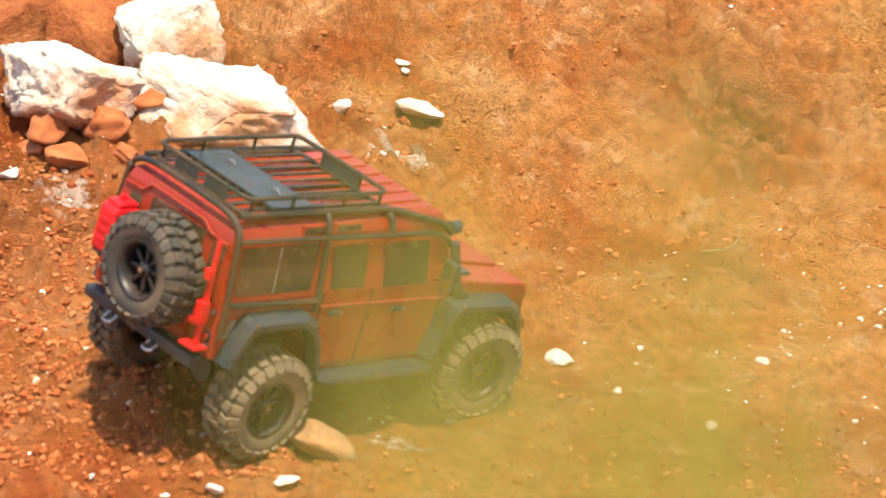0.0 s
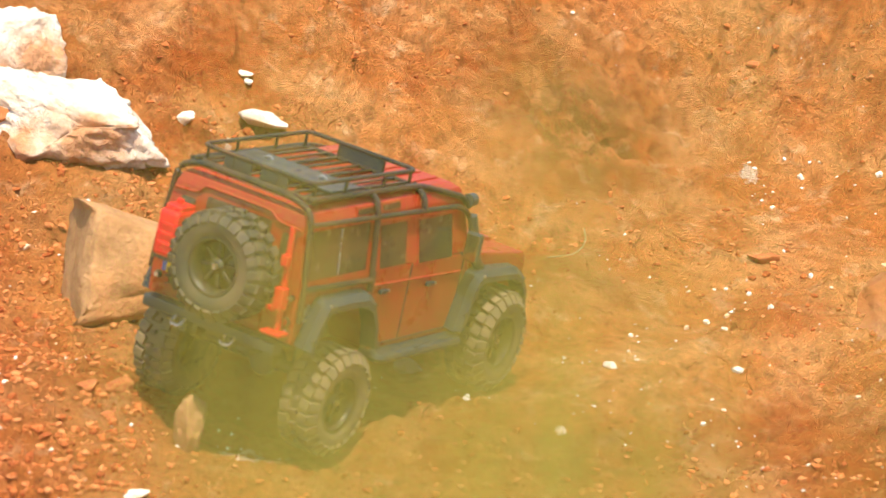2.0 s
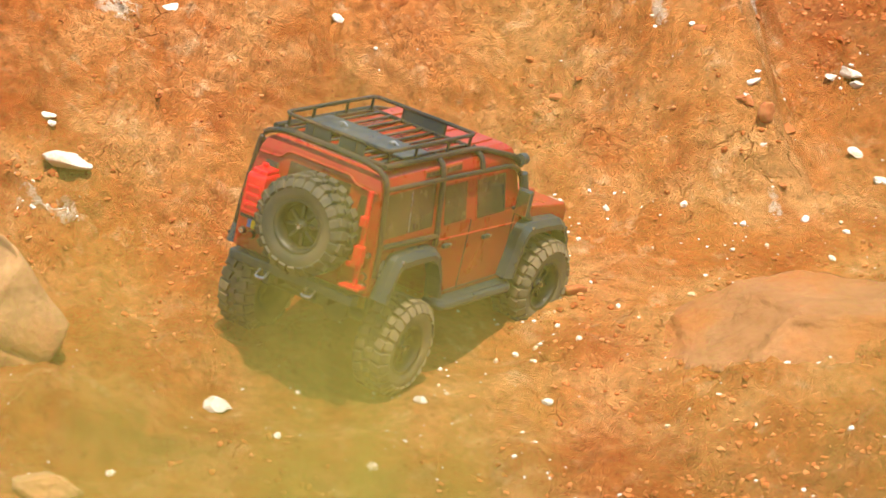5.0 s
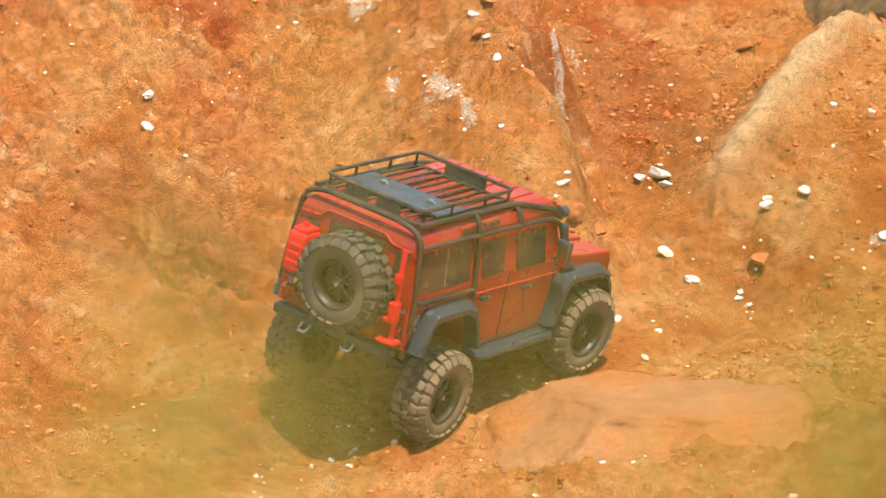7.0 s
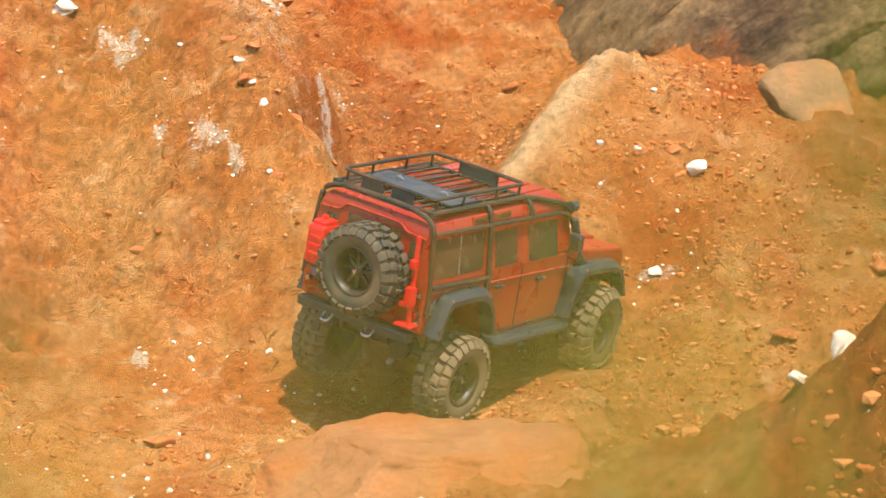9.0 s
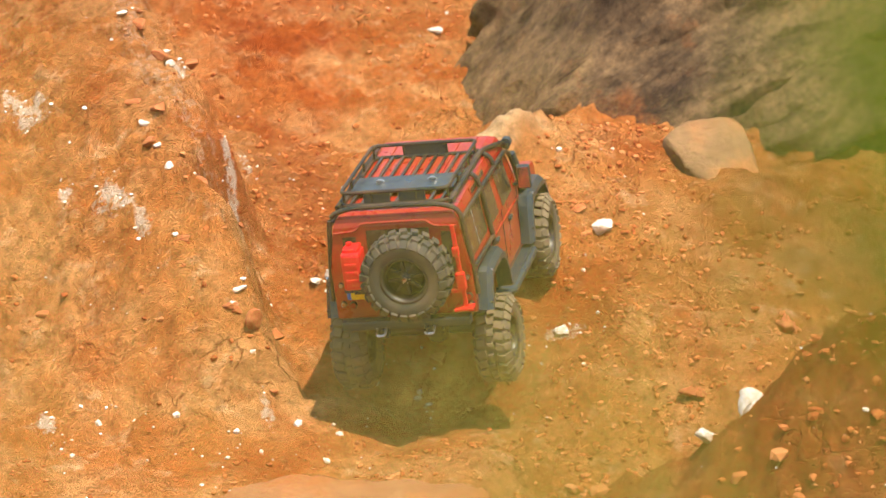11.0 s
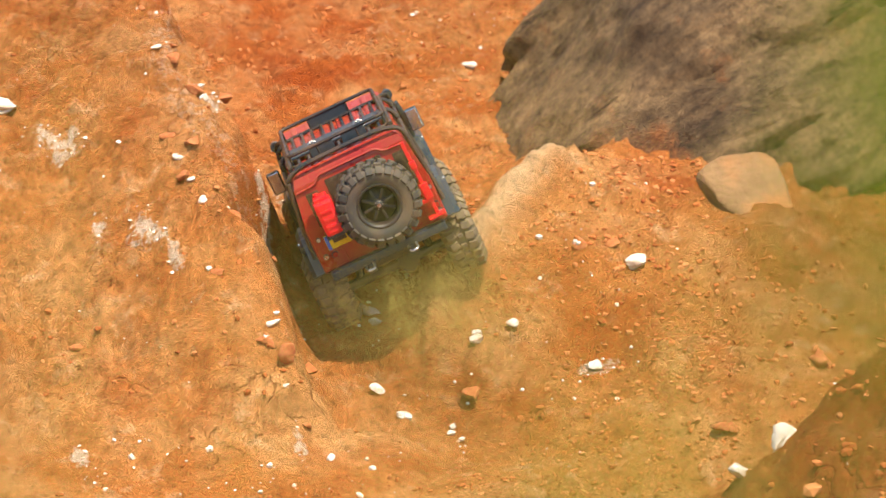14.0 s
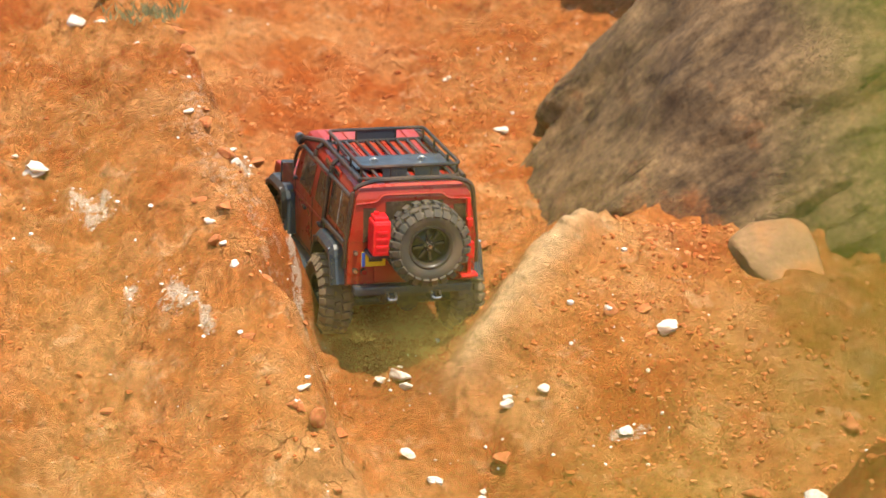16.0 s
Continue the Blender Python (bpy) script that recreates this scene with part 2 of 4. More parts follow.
def ground_height(x, y):
    """The ground's height: a track along the foot of a cracked bank, then up a gully."""
    track = 0.01 + 0.085 * (1 - ramp(x, -0.45, 0.6)) - 0.03 * ramp(x, 0.85, 1.25) + 0.105 * ramp(y, 4.45, 5.2) - 0.05 * ramp(3.45 - y, 0.0, 0.5)
    track = track + 0.05 * hump(x, y, -0.3, 3.56, 0.16, 0.14)
    track = track + 0.022 * hump(x, y, 0.68, 4.29, 0.26, 0.08, 0.45) + 0.04 * hump(x, y, -0.03, 3.73, 0.07, 0.07)
    # the cracked bank behind the track; its east edge drops into the gully
    foot = -0.545 * (x + 0.3) + 0.838 * (y - 3.95)
    edge = 0.965 - 0.1 * ramp(y, 5.3, 6.2) + 0.02 * np.sin(9 * y) + 0.012 * np.sin(23 * y + 1) + 0.012 * np.sin(47 * y + 2) * np.sin(13 * y)
    edge = edge + 0.022 * lattice(y * 11, y * 0 + 3.5, 21) + 0.010 * lattice(y * 29, x * 6, 22)
    west = 1 - ramp(x, edge - 0.05, edge + 0.04)
    bank = 0.25 * soft_rise(foot + 0.1, 16)
    bank = np.minimum(bank, 0.6 + 0.2 * bank)
    brow = 0.16 * ramp(y, 4.36, 4.68) * np.exp(-((x - 0.88) / 0.16) ** 2) * (1 - 0.55 * ramp(y, 4.9, 5.6))
    # the sandy ridge east of the gully, falling towards the eye
    across = -0.74 * (x - 1.12) + 0.673 * (y - 4.72)
    along = 0.673 * (x - 1.12) + 0.74 * (y - 4.72)
    crest = (0.065 + 0.175 * np.clip(along, 0, 0.36) + 0.02 * np.clip(along - 0.36, 0, 1.5)) * (1 - 0.55 * ramp(along, 0.4, 0.75)) * ramp(along, -0.12, 0.1)
    east = crest * np.where(across > 0, 1 - ramp(across, 0.0, 0.17), 1 - 0.9 * ramp(-across, 0.0, 0.8))
    east = east + 0.035 * np.exp(-((across + 0.015) / 0.035) ** 2) * ramp(along, 0.0, 0.12) * (1 - ramp(along, 0.4, 0.6))
    east = east + 0.05 * ramp(x, 1.6, 2.2) * ramp(y, 4.4, 5.2) + 0.055 * hump(x, y, 1.85, 5.3, 0.34, 0.2)
    head = 0.22 * soft_rise(y - 5.75, 6)
    head = np.minimum(head, 1.6 + 0.1 * head)
    near = 0.38 * hump(x, y, 1.55, 3.76, 0.31, 0.25, 0.4)
    rise = 0.85 * (1 - ramp(y, 0.6, 1.9)) * ramp(y, -4, -1) * np.exp(-(x / 4.0) ** 2)
    return track + (bank + brow) * west + east + head * (1 - 0.7 * west) + near + rise


# loose stones: x, y, width, height
WHITE_STONES = [
    (-0.055, 4.478, 0.021, 0.016), (-0.050, 4.444, 0.012, 0.010), (-0.033, 4.373, 0.062, 0.040), (-0.126, 4.334, 0.030, 0.022),
    (-0.522, 4.087, 0.029, 0.021), (-0.454, 4.056, 0.018, 0.012), (-0.165, 3.399, 0.025, 0.013), (-0.241, 3.386, 0.025, 0.012),
    (-0.291, 3.386, 0.011, 0.008), (-0.370, 3.415, 0.011, 0.008), (0.357, 4.882, 0.018, 0.013), (0.114, 4.748, 0.025, 0.014),
    (1.090, 4.775, 0.021, 0.019), (0.353, 4.820, 0.022, 0.018), (0.357, 4.882, 0.016, 0.011), (1.482, 4.781, 0.040, 0.026),
    (0.620, 5.246, 0.038, 0.026), (1.517, 5.907, 0.024, 0.018),
]
PALE_STONES = [
    (1.082, 4.589, 0.016, 0.013), (0.527, 3.875, 0.017, 0.011), (0.379, 3.884, 0.019, 0.013), (0.133, 3.847, 0.037, 0.017),
    (1.060, 4.644, 0.021, 0.019), (1.082, 4.589, 0.016, 0.013), (1.147, 4.572, 0.013, 0.011), (1.060, 4.812, 0.018, 0.015),
    (1.218, 4.691, 0.024, 0.018), (1.365, 4.611, 0.029, 0.013), (1.339, 3.889, 0.035, 0.028), (1.372, 3.832, 0.023, 0.049),
    (1.402, 4.822, 0.021, 0.017), (1.090, 4.587, 0.022, 0.013), (1.154, 4.582, 0.014, 0.011), (1.158, 4.555, 0.011, 0.009),
    (1.079, 4.800, 0.046, 0.016), (1.269, 4.693, 0.021, 0.014), (1.219, 4.702, 0.024, 0.014), (0.622, 5.246, 0.039, 0.022),
    (0.750, 5.728, 0.032, 0.028),
]
BROWN_CLODS = [
    (-0.478, 4.182, 0.081, 0.051), (-0.410, 4.165, 0.050, 0.042), (-0.457, 4.115, 0.042, 0.038), (-0.358, 4.212, 0.049, 0.028),
    (-0.502, 4.147, 0.035, 0.028), (-0.336, 4.248, 0.028, 0.021), (-0.387, 4.130, 0.035, 0.031), (-0.192, 3.620, 0.037, 0.025),
    (-0.224, 3.591, 0.031, 0.022), (-0.195, 3.546, 0.021, 0.018), (0.601, 4.222, 0.037, 0.019), (1.348, 5.369, 0.029, 0.024),
    (1.506, 4.413, 0.027, 0.020), (1.678, 4.553, 0.034, 0.024), (1.191, 4.612, 0.041, 0.013), (1.403, 4.820, 0.023, 0.020),
    (1.457, 4.828, 0.020, 0.015), (1.501, 4.415, 0.036, 0.020), (1.689, 4.561, 0.044, 0.027), (0.913, 4.549, 0.025, 0.040),
    (0.649, 4.698, 0.024, 0.011), (0.051, 4.645, 0.020, 0.015),
]
GRIT = [
    (0.796, 4.741, 0.020, 0.036), (0.711, 4.894, 0.021, 0.010), (0.763, 4.863, 0.024, 0.016), (0.784, 4.789, 0.024, 0.016),
    (0.953, 4.912, 0.016, 0.049), (0.957, 4.906, 0.016, 0.033), (0.692, 5.083, 0.050, 0.025), (-0.064, 4.283, 0.065, 0.022),
    (-0.031, 4.257, 0.043, 0.018), (-0.044, 3.541, 0.080, 0.025), (-0.454, 4.056, 0.075, 0.034), (0.047, 4.732, 0.062, 0.028),
    (0.912, 4.458, 0.018, 0.033), (-0.041, 4.269, 0.043, 0.019), (0.614, 4.459, 0.030, 0.030), (0.922, 5.109, 0.034, 0.042),
    (0.675, 5.108, 0.050, 0.025), (0.765, 4.824, 0.048, 0.048), (1.611, 5.325, 0.054, 0.036), (1.371, 4.611, 0.064, 0.016),
    (1.320, 4.006, 0.043, 0.029), (1.061, 5.330, 0.012, 0.053),
]

# ---- building helpers ----
def mesh_of(name, bm, material, smooth=False):
    me = bpy.data.meshes.new(name)
    bm.normal_update()
    bm.to_mesh(me)
    bm.free()
    me.materials.append(material)
    if smooth:
        me.polygons.foreach_set("use_smooth", [True] * len(me.polygons))
    return me


def part(name, bm, material, parent, label="", m=None, smooth=False):
    ob = new(name, mesh_of(name, bm, material, smooth))
    ob.parent = parent
    if m is not None:
        ob.matrix_basis = m
    return tagged(ob, label)


def fractal(p, octaves=5, rough=0.55):
    """Value of a rough noise at p, about -1 to 1."""
    total, amp, v = 0.0, 1.0, Vector(p)
    for _ in range(octaves):
        total += amp * noise.noise(v)
        v, amp = v * 2.03 + Vector((3.1, 7.7, 1.3)), amp * rough
    return total


# ---- ground ----
def plates(x, y, scale):
    """Dried plates: a height for each cell and the depth of the joints between them."""
    u, v = x * scale + 0.7 * lattice(x * scale * 0.6, y * scale * 0.6, 31), y * scale + 0.7 * lattice(x * scale * 0.6, y * scale * 0.6, 32)
    iu, iv = np.floor(u), np.floor(v)
    best, second, height = np.full(u.shape, 9.0), np.full(u.shape, 9.0), np.zeros(u.shape)
    for i in (-1, 0, 1):
        for j in (-1, 0, 1):
            cu, cv = iu + i, iv + j
            d = np.hypot(cu + 0.5 + 0.45 * lattice(cu, cv, 33) - u, cv + 0.5 + 0.45 * lattice(cu, cv, 34) - v)
            nearer = d < best
            second = np.where(nearer, best, np.minimum(second, d))
            height = np.where(nearer, lattice(cu, cv, 35), height)
            best = np.where(nearer, d, best)
    return height, 1 - ramp(second - best, 0.0, 0.16)


def raw_relief(x, y):
    """Lumps and crumbs of the soil, in metres."""
    r = 0.022 * lattice(x * 3.3, y * 3.3, 1) + 0.011 * lattice(x * 8, y * 8, 2) + 0.010 * lattice(x * 19, y * 19, 3) + 0.007 * lattice(x * 47, y * 47, 7)
    ridged = 1 - np.abs(lattice(x * 13 + 2 * lattice(x * 5, y * 5, 51), y * 16, 52))
    r = r + 0.014 * (ridged - 0.5) * ramp(lattice(x * 1.7, y * 1.7, 53), -0.6, 0.3) + 0.006 * (0.5 - np.abs(lattice(x * 71, y * 71, 54)))
    lump = np.maximum(lattice(x * 29, y * 29, 4) - 0.1, 0) + 0.6 * np.maximum(lattice(x * 61, y * 61, 5), 0)
    rough = 0.55 + 0.45 * ramp(lattice(x * 2.1 + 5, y * 2.1, 6), -0.2, 0.5)
    tall, joint = plates(x, y, 27.0)
    foot = -0.545 * (x + 0.3) + 0.838 * (y - 3.95)
    where = ramp(foot, -0.05, 0.12) * (1 - ramp(x, 0.9, 1.0)) * (0.5 + 0.5 * ramp(lattice(x * 4.3, y * 4.3, 36), -0.35, 0.3))
    broken = np.maximum(hump(x, y, 0.42, 4.6, 0.09, 0.11), 0.8 * hump(x, y, 0.155, 4.84, 0.08, 0.05)) + 0.7 * hump(x, y, 0.285, 4.15, 0.09, 0.05)
    pit = broken * (0.03 * np.minimum(lattice(x * 17, y * 17, 41), 0) + 0.02 * np.abs(lattice(x * 37, y * 37, 42)) - 0.012)
    return r + pit + 0.014 * lump * rough + where * (0.008 * tall - 0.010 * joint)


# seconds, place on the ground, heading, nose up, lean to its right
DRIVE = [
    (0.0, -0.166, 3.627, 0.091, -44.8, -12.2, 10.2),
    (0.5, -0.109, 3.690, 0.076, -44.6, -11.8, 5.4),
    (1.0, -0.057, 3.724, 0.071, -41.9, -8.8, 8.0),
    (1.5, -0.003, 3.776, 0.055, -39.2, -8.2, 7.6),
    (2.0, 0.039, 3.737, 0.064, -35.5, -12.3, 6.2),
    (2.5, 0.079, 3.736, 0.065, -34.5, -15.3, 6.0),
    (3.0, 0.119, 3.767, 0.072, -32.9, -19.0, 9.9),
    (5.5, 0.431, 4.167, 0.008, -37.3, -7.8, 9.0),
    (6.0, 0.509, 4.193, 0.014, -36.9, -7.7, 13.8),
    (6.5, 0.593, 4.240, 0.018, -39.3, -6.0, 12.8),
    (7.0, 0.671, 4.259, 0.021, -43.2, -7.0, 9.0),
    (7.5, 0.768, 4.309, 0.004, -48.8, -12.0, 8.3),
    (8.0, 0.862, 4.330, 0.000, -52.9, -13.4, 5.6),
    (8.5, 0.951, 4.368, -0.002, -51.1, -9.7, 5.0),
    (9.0, 1.033, 4.410, 0.007, -48.4, -7.7, 6.0),
    (9.5, 1.103, 4.449, 0.020, -45.0, -5.1, 4.5),
    (10.0, 1.156, 4.478, 0.035, -38.1, -4.1, 0.3),
    (12.5, 1.231, 4.850, 0.084, -11.1, 12.4, -18.8),
    (13.0, 1.217, 4.876, 0.085, -8.3, 5.6, -23.3),
    (13.5, 1.197, 4.911, 0.087, -7.1, -1.5, -26.8),
    (14.0, 1.170, 4.943, 0.090, -7.7, -4.3, -23.9),
    (14.5, 1.148, 4.959, 0.097, -5.6, -7.5, -14.1),
    (15.0, 1.121, 4.978, 0.109, -2.0, -8.4, -4.5),
    (15.5, 1.105, 5.028, 0.115, -0.6, -7.1, 0.4),
    (16.0, 1.101, 5.107, 0.103, 1.8, 1.9, 1.7),
]

TYRE_R, TYRE_W = 0.0605, 0.048


def car_pose(row):
    t, x, y, z, heading, nose, lean = row
    return Matrix.Translation((x, y, z)) @ pose(0, 0, 0, 0, 0, heading) @ pose(0, 0, 0, nose, 0, 0) @ pose(0, 0, 0, 0, lean, 0)


def between(rows, t):
    times = [r[0] for r in rows]
    return [t] + [float(np.interp(t, times, [r[k] for r in rows])) for k in range(1, len(rows[0]))]


# the bed that the wheels roll on: ruts where they press, soil heaped up under them, on a fine grid
BED_X0, BED_Y0, BED_STEP = -0.6, 3.2, 0.006


def wheel_bed():
    gx, gy = np.meshgrid(BED_X0 + BED_STEP * np.arange(400), BED_Y0 + BED_STEP * np.arange(400))
    top, low = np.full(gx.shape, 9.0), np.full(gx.shape, -9.0)
    for i in range(103):
        m = car_pose(between(DRIVE, i * 0.1))
        for s, y in ((1, -0.162), (1, 0.162), (-1, -0.162)):
            p = m @ Vector((s * 0.099, y, 0.0))
            a, b = int((p.x - BED_X0) / BED_STEP), int((p.y - BED_Y0) / BED_STEP)
            cut = np.s_[max(b - 28, 0):b + 28, max(a - 28, 0):a + 28]
            d = np.hypot(gx[cut] - p.x, gy[cut] - p.y)
            fall = 5.0 * np.maximum(d - 0.03, 0) ** 2
            if s > 0:
                top[cut] = np.minimum(top[cut], np.where(d < 0.165, p.z + 0.010 + fall, 9.0))
            if y < 0 and i >= 50:
                low[cut] = np.maximum(low[cut], np.where(d < 0.165, p.z - 0.016 - fall, -9.0))
    clash = (low > top) & (low > -8) & (top < 8)
    mean = 0.5 * (low + top)
    return np.where(clash, mean, top), np.where(clash, mean, low)


BED_TOP, BED_LOW = wheel_bed()


def relief(x, y):
    """Lumps of the soil, pressed down or heaped up where the wheels pass."""
    r = raw_relief(x, y)
    a = np.clip((x - BED_X0) / BED_STEP, 0, 398).astype(np.int64)
    b = np.clip((y - BED_Y0) / BED_STEP, 0, 398).astype(np.int64)
    base = ground_height(x, y)
    over = np.clip(base + r - BED_TOP[b, a], 0, 0.03)
    under = np.clip(BED_LOW[b, a] - base - r, 0, 0.045)
    return r - over + under + np.where(over + under > 0, 0.2, 0.0) * np.clip(r, -0.02, 0.02)


def spread(lo, hi, step, far):
    """Coordinates: even between lo and hi, then ever wider out to far."""
    inner, out, d = list(np.arange(lo, hi, step)), [], step
    while not out or out[-1] < far:
        d *= 1.17
        out.append((out[-1] if out else 0) + d)
    return np.array([lo - o for o in reversed(out)] + inner + [inner[-1] + o for o in out])


def ground():
    xs, ys = spread(-1.0, 2.3, 0.0046, 300.0), spread(3.2, 6.6, 0.0052, 300.0)
    gx, gy = np.meshgrid(xs, ys)
    close = np.exp(-np.maximum(np.hypot(gx - 0.6, gy - 4.8) - 4, 0) / 6)
    gz = ground_height(np.clip(gx, -30, 30), np.clip(gy, -30, 30)) + relief(gx, gy) * close
    w, h = len(xs), len(ys)
    me = bpy.data.meshes.new("ground")
    me.vertices.add(w * h)
    me.vertices.foreach_set("co", np.stack([gx, gy, gz], -1).astype(np.float32).ravel())
    i = (np.arange(h - 1)[:, None] * w + np.arange(w - 1)[None, :]).ravel()
    quads = np.stack([i, i + 1, i + w + 1, i + w], -1).astype(np.int32)
    me.loops.add(quads.size)
    me.loops.foreach_set("vertex_index", quads.ravel())
    me.polygons.add(len(quads))
    me.polygons.foreach_set("loop_start", np.arange(0, quads.size, 4, dtype=np.int32))
    me.polygons.foreach_set("use_smooth", np.ones(len(quads), dtype=bool))
    me.update(calc_edges=True)
    crust = np.zeros(w * h, dtype=np.float32)
    fx, fy = gx.ravel(), gy.ravel()
    for px, py, pw, ph in GRIT:
        crust = np.maximum(crust, np.exp(-((fx - px) / (0.5 * pw)) ** 2 - ((fy - py) / max(1.0 * ph, 0.015)) ** 2))
    # a faint crust all along the bank's east brow
    brow = np.exp(-((fx - 0.9 - 0.03 * np.sin(7 * fy)) / 0.06) ** 2) * ramp(fy, 4.5, 4.8) * (1 - ramp(fy, 5.8, 6.3))
    crust = np.maximum(crust, 0.36 * brow)
    me.attributes.new("crust", "FLOAT", "POINT").data.foreach_set("value", crust.astype(np.float32))
    # smooth sand on the gully's ridge; deep red earth and painted gully shade in patches
    across = -0.74 * (fx - 1.12) + 0.673 * (fy - 4.72)
    along = 0.673 * (fx - 1.12) + 0.74 * (fy - 4.72)
    sand = np.exp(-((across + 0.008) / 0.026) ** 2) * ramp(along, 0.0, 0.1) * (1 - ramp(along, 0.42, 0.55))
    red_and_shade = np.maximum(hump(fx, fy, 1.52, 3.78, 0.40, 0.36), 0.8 * hump(fx, fy, -0.7, 4.3, 0.4, 0.7))
    red_and_shade = np.maximum(red_and_shade, 0.9 * hump(fx, fy, 1.1, 3.6, 0.5, 0.2))
    # gully floor: redder soil, with its shade painted in as darker colour
    red_and_shade = np.maximum(red_and_shade, 0.7 * hump(fx, fy, 1.14, 5.1, 0.13, 0.5))
    red_and_shade = np.maximum(red_and_shade, 0.5 * hump(fx, fy, -0.25, 3.6, 0.35, 0.3))
    red_and_shade = np.maximum(red_and_shade, 0.35 * hump(fx, fy, 0.8, 5.4, 0.2, 0.4))
    # dark olive over the broken hollows, whose shade is painted in
    olive_shade = np.maximum(hump(fx, fy, 0.40, 4.5, 0.12, 0.16), 0.9 * hump(fx, fy, 0.06, 3.72, 0.13, 0.1))
    olive_shade = np.maximum(olive_shade, 0.8 * hump(fx, fy, 0.32, 3.58, 0.2, 0.12))
    olive_shade = np.maximum(olive_shade, 0.7 * hump(fx, fy, 0.33, 4.12, 0.12, 0.08))
    olive_shade = np.maximum(olive_shade, 0.6 * hump(fx, fy, 1.75, 4.75, 0.2, 0.3))
    red_and_shade = np.maximum(red_and_shade, 0.25 * ramp(fy, 5.6, 6.1) * ramp(fx, 0.5, 1.0))
    for name, value in (("sand", sand), ("red_and_shade", red_and_shade), ("olive_shade", olive_shade)):
        me.attributes.new(name, "FLOAT", "POINT").data.foreach_set("value", value.astype(np.float32))
    me.materials.append(SOIL)
    return tagged(new("ground", me), "dry orange laterite soil with cracks and crumbs", "ground", kind="structure")


ground()


def soil_at(x, y):
    x, y = np.array([float(x)]), np.array([float(y)])
    return float((ground_height(x, y) + relief(x, y))[0])


def rock_mesh(name, size, seed, material, cuts=9, rough=0.12, detail=4, fine=3.0, chop=(0.5, 0.82)):
    """A broken stone of the given size: a ball cut by planes, then roughened."""
    rng = random.Random(seed)
    bm = bmesh.new()
    bmesh.ops.create_icosphere(bm, subdivisions=detail, radius=1.0)
    planes = [(Vector((rng.gauss(0, 1), rng.gauss(0, 1), rng.gauss(0, 1))).normalized(), rng.uniform(*chop)) for _ in range(cuts)]
    off = Vector((rng.uniform(0, 50), rng.uniform(0, 50), rng.uniform(0, 50)))
    for v in bm.verts:
        p = v.co.copy()
        for axis, d in planes:
            over = p.dot(axis) - d
            if over > 0:
                p -= axis * over * 0.92
        n = v.co.normalized()
        p += n * (rough * fractal(v.co * 1.3 + off, 5) + rough * 0.35 * fractal(v.co * fine * 2 + off, 4, 0.6))
        v.co = Vector((p.x * size[0], p.y * size[1], p.z * size[2])) * 0.62
    return mesh_of(name, bm, material, smooth=True)


def rock(name, label, place, size, turn, seed, material, sunk=0.3, category="rock", group="", **shape):
    """place: x, y; the stone sits in the soil by a share of its height."""
    ob = new(name, rock_mesh(name, size, seed, material, **shape))
    x, y = place
    ob.matrix_basis = pose(x, y, soil_at(x, y) + size[2] * (0.5 - sunk), *turn)
    return tagged(ob, label, category, group)

# ---- the crawler car ----
def box(bm, c, s, bevel=0.0, m=None):
    made = bmesh.ops.create_cube(bm, size=1, matrix=(m or Matrix()) @ Matrix.Translation(c) @ Matrix.Diagonal((*s, 1)))["verts"]
    if bevel:
        edges = list({e for v in made for e in v.link_edges})
        bmesh.ops.bevel(bm, geom=edges, offset=bevel, segments=2, affect="EDGES", profile=0.6)
    return bm


def rod(bm, points, r, segments=8):
    """A round tube through points."""
    pts = [Vector(p) for p in points]
    rings = []
    for i, p in enumerate(pts):
        d = (pts[min(i + 1, len(pts) - 1)] - pts[max(i - 1, 0)]).normalized()
        a = d.cross(Vector((0, 0, 1)) if abs(d.z) < 0.9 else Vector((1, 0, 0))).normalized()
        b = d.cross(a)
        rings.append([bm.verts.new(p + r * (math.cos(k * 2 * math.pi / segments) * a + math.sin(k * 2 * math.pi / segments) * b)) for k in range(segments)])
    for lo, hi in zip(rings, rings[1:]):
        for k in range(segments):
            bm.faces.new((lo[k], lo[(k + 1) % segments], hi[(k + 1) % segments], hi[k]))
    bm.faces.new(rings[0][::-1])
    bm.faces.new(rings[-1])
    return bm


def bend(points, r=0.012, steps=4):
    """Rounds the corners of a path."""
    pts = [Vector(p) for p in points]
    out = [pts[0]]
    for a, b, c in zip(pts, pts[1:], pts[2:]):
        u, v = (a - b), (c - b)
        k = min(r, u.length * 0.45, v.length * 0.45)
        p, q = b + u.normalized() * k, b + v.normalized() * k
        for i in range(steps + 1):
            t = i / steps
            out.append(p * (1 - t) ** 2 + b * 2 * t * (1 - t) + q * t * t)
    return out + [pts[-1]]


def disc(bm, c, r, depth, axis="z", segments=20, r2=None):
    turn = {"x": pose(0, 0, 0, 0, 90, 0), "y": pose(0, 0, 0, 90, 0, 0), "z": Matrix()}[axis]
    bmesh.ops.create_cone(bm, cap_ends=True, segments=segments, radius1=r, radius2=r if r2 is None else r2, depth=depth, matrix=Matrix.Translation(c) @ turn)
    return bm


def lathe(bm, profile, segments=40):
    """Spins (x, radius) pairs round the x axis."""
    rings = [[bm.verts.new((x, r * math.cos(2 * math.pi * k / segments), r * math.sin(2 * math.pi * k / segments))) for k in range(segments)] for x, r in profile]
    for lo, hi in zip(rings, rings[1:]):
        for k in range(segments):
            bm.faces.new((lo[k], lo[(k + 1) % segments], hi[(k + 1) % segments], hi[k]))
    return bm


LUGS = {}


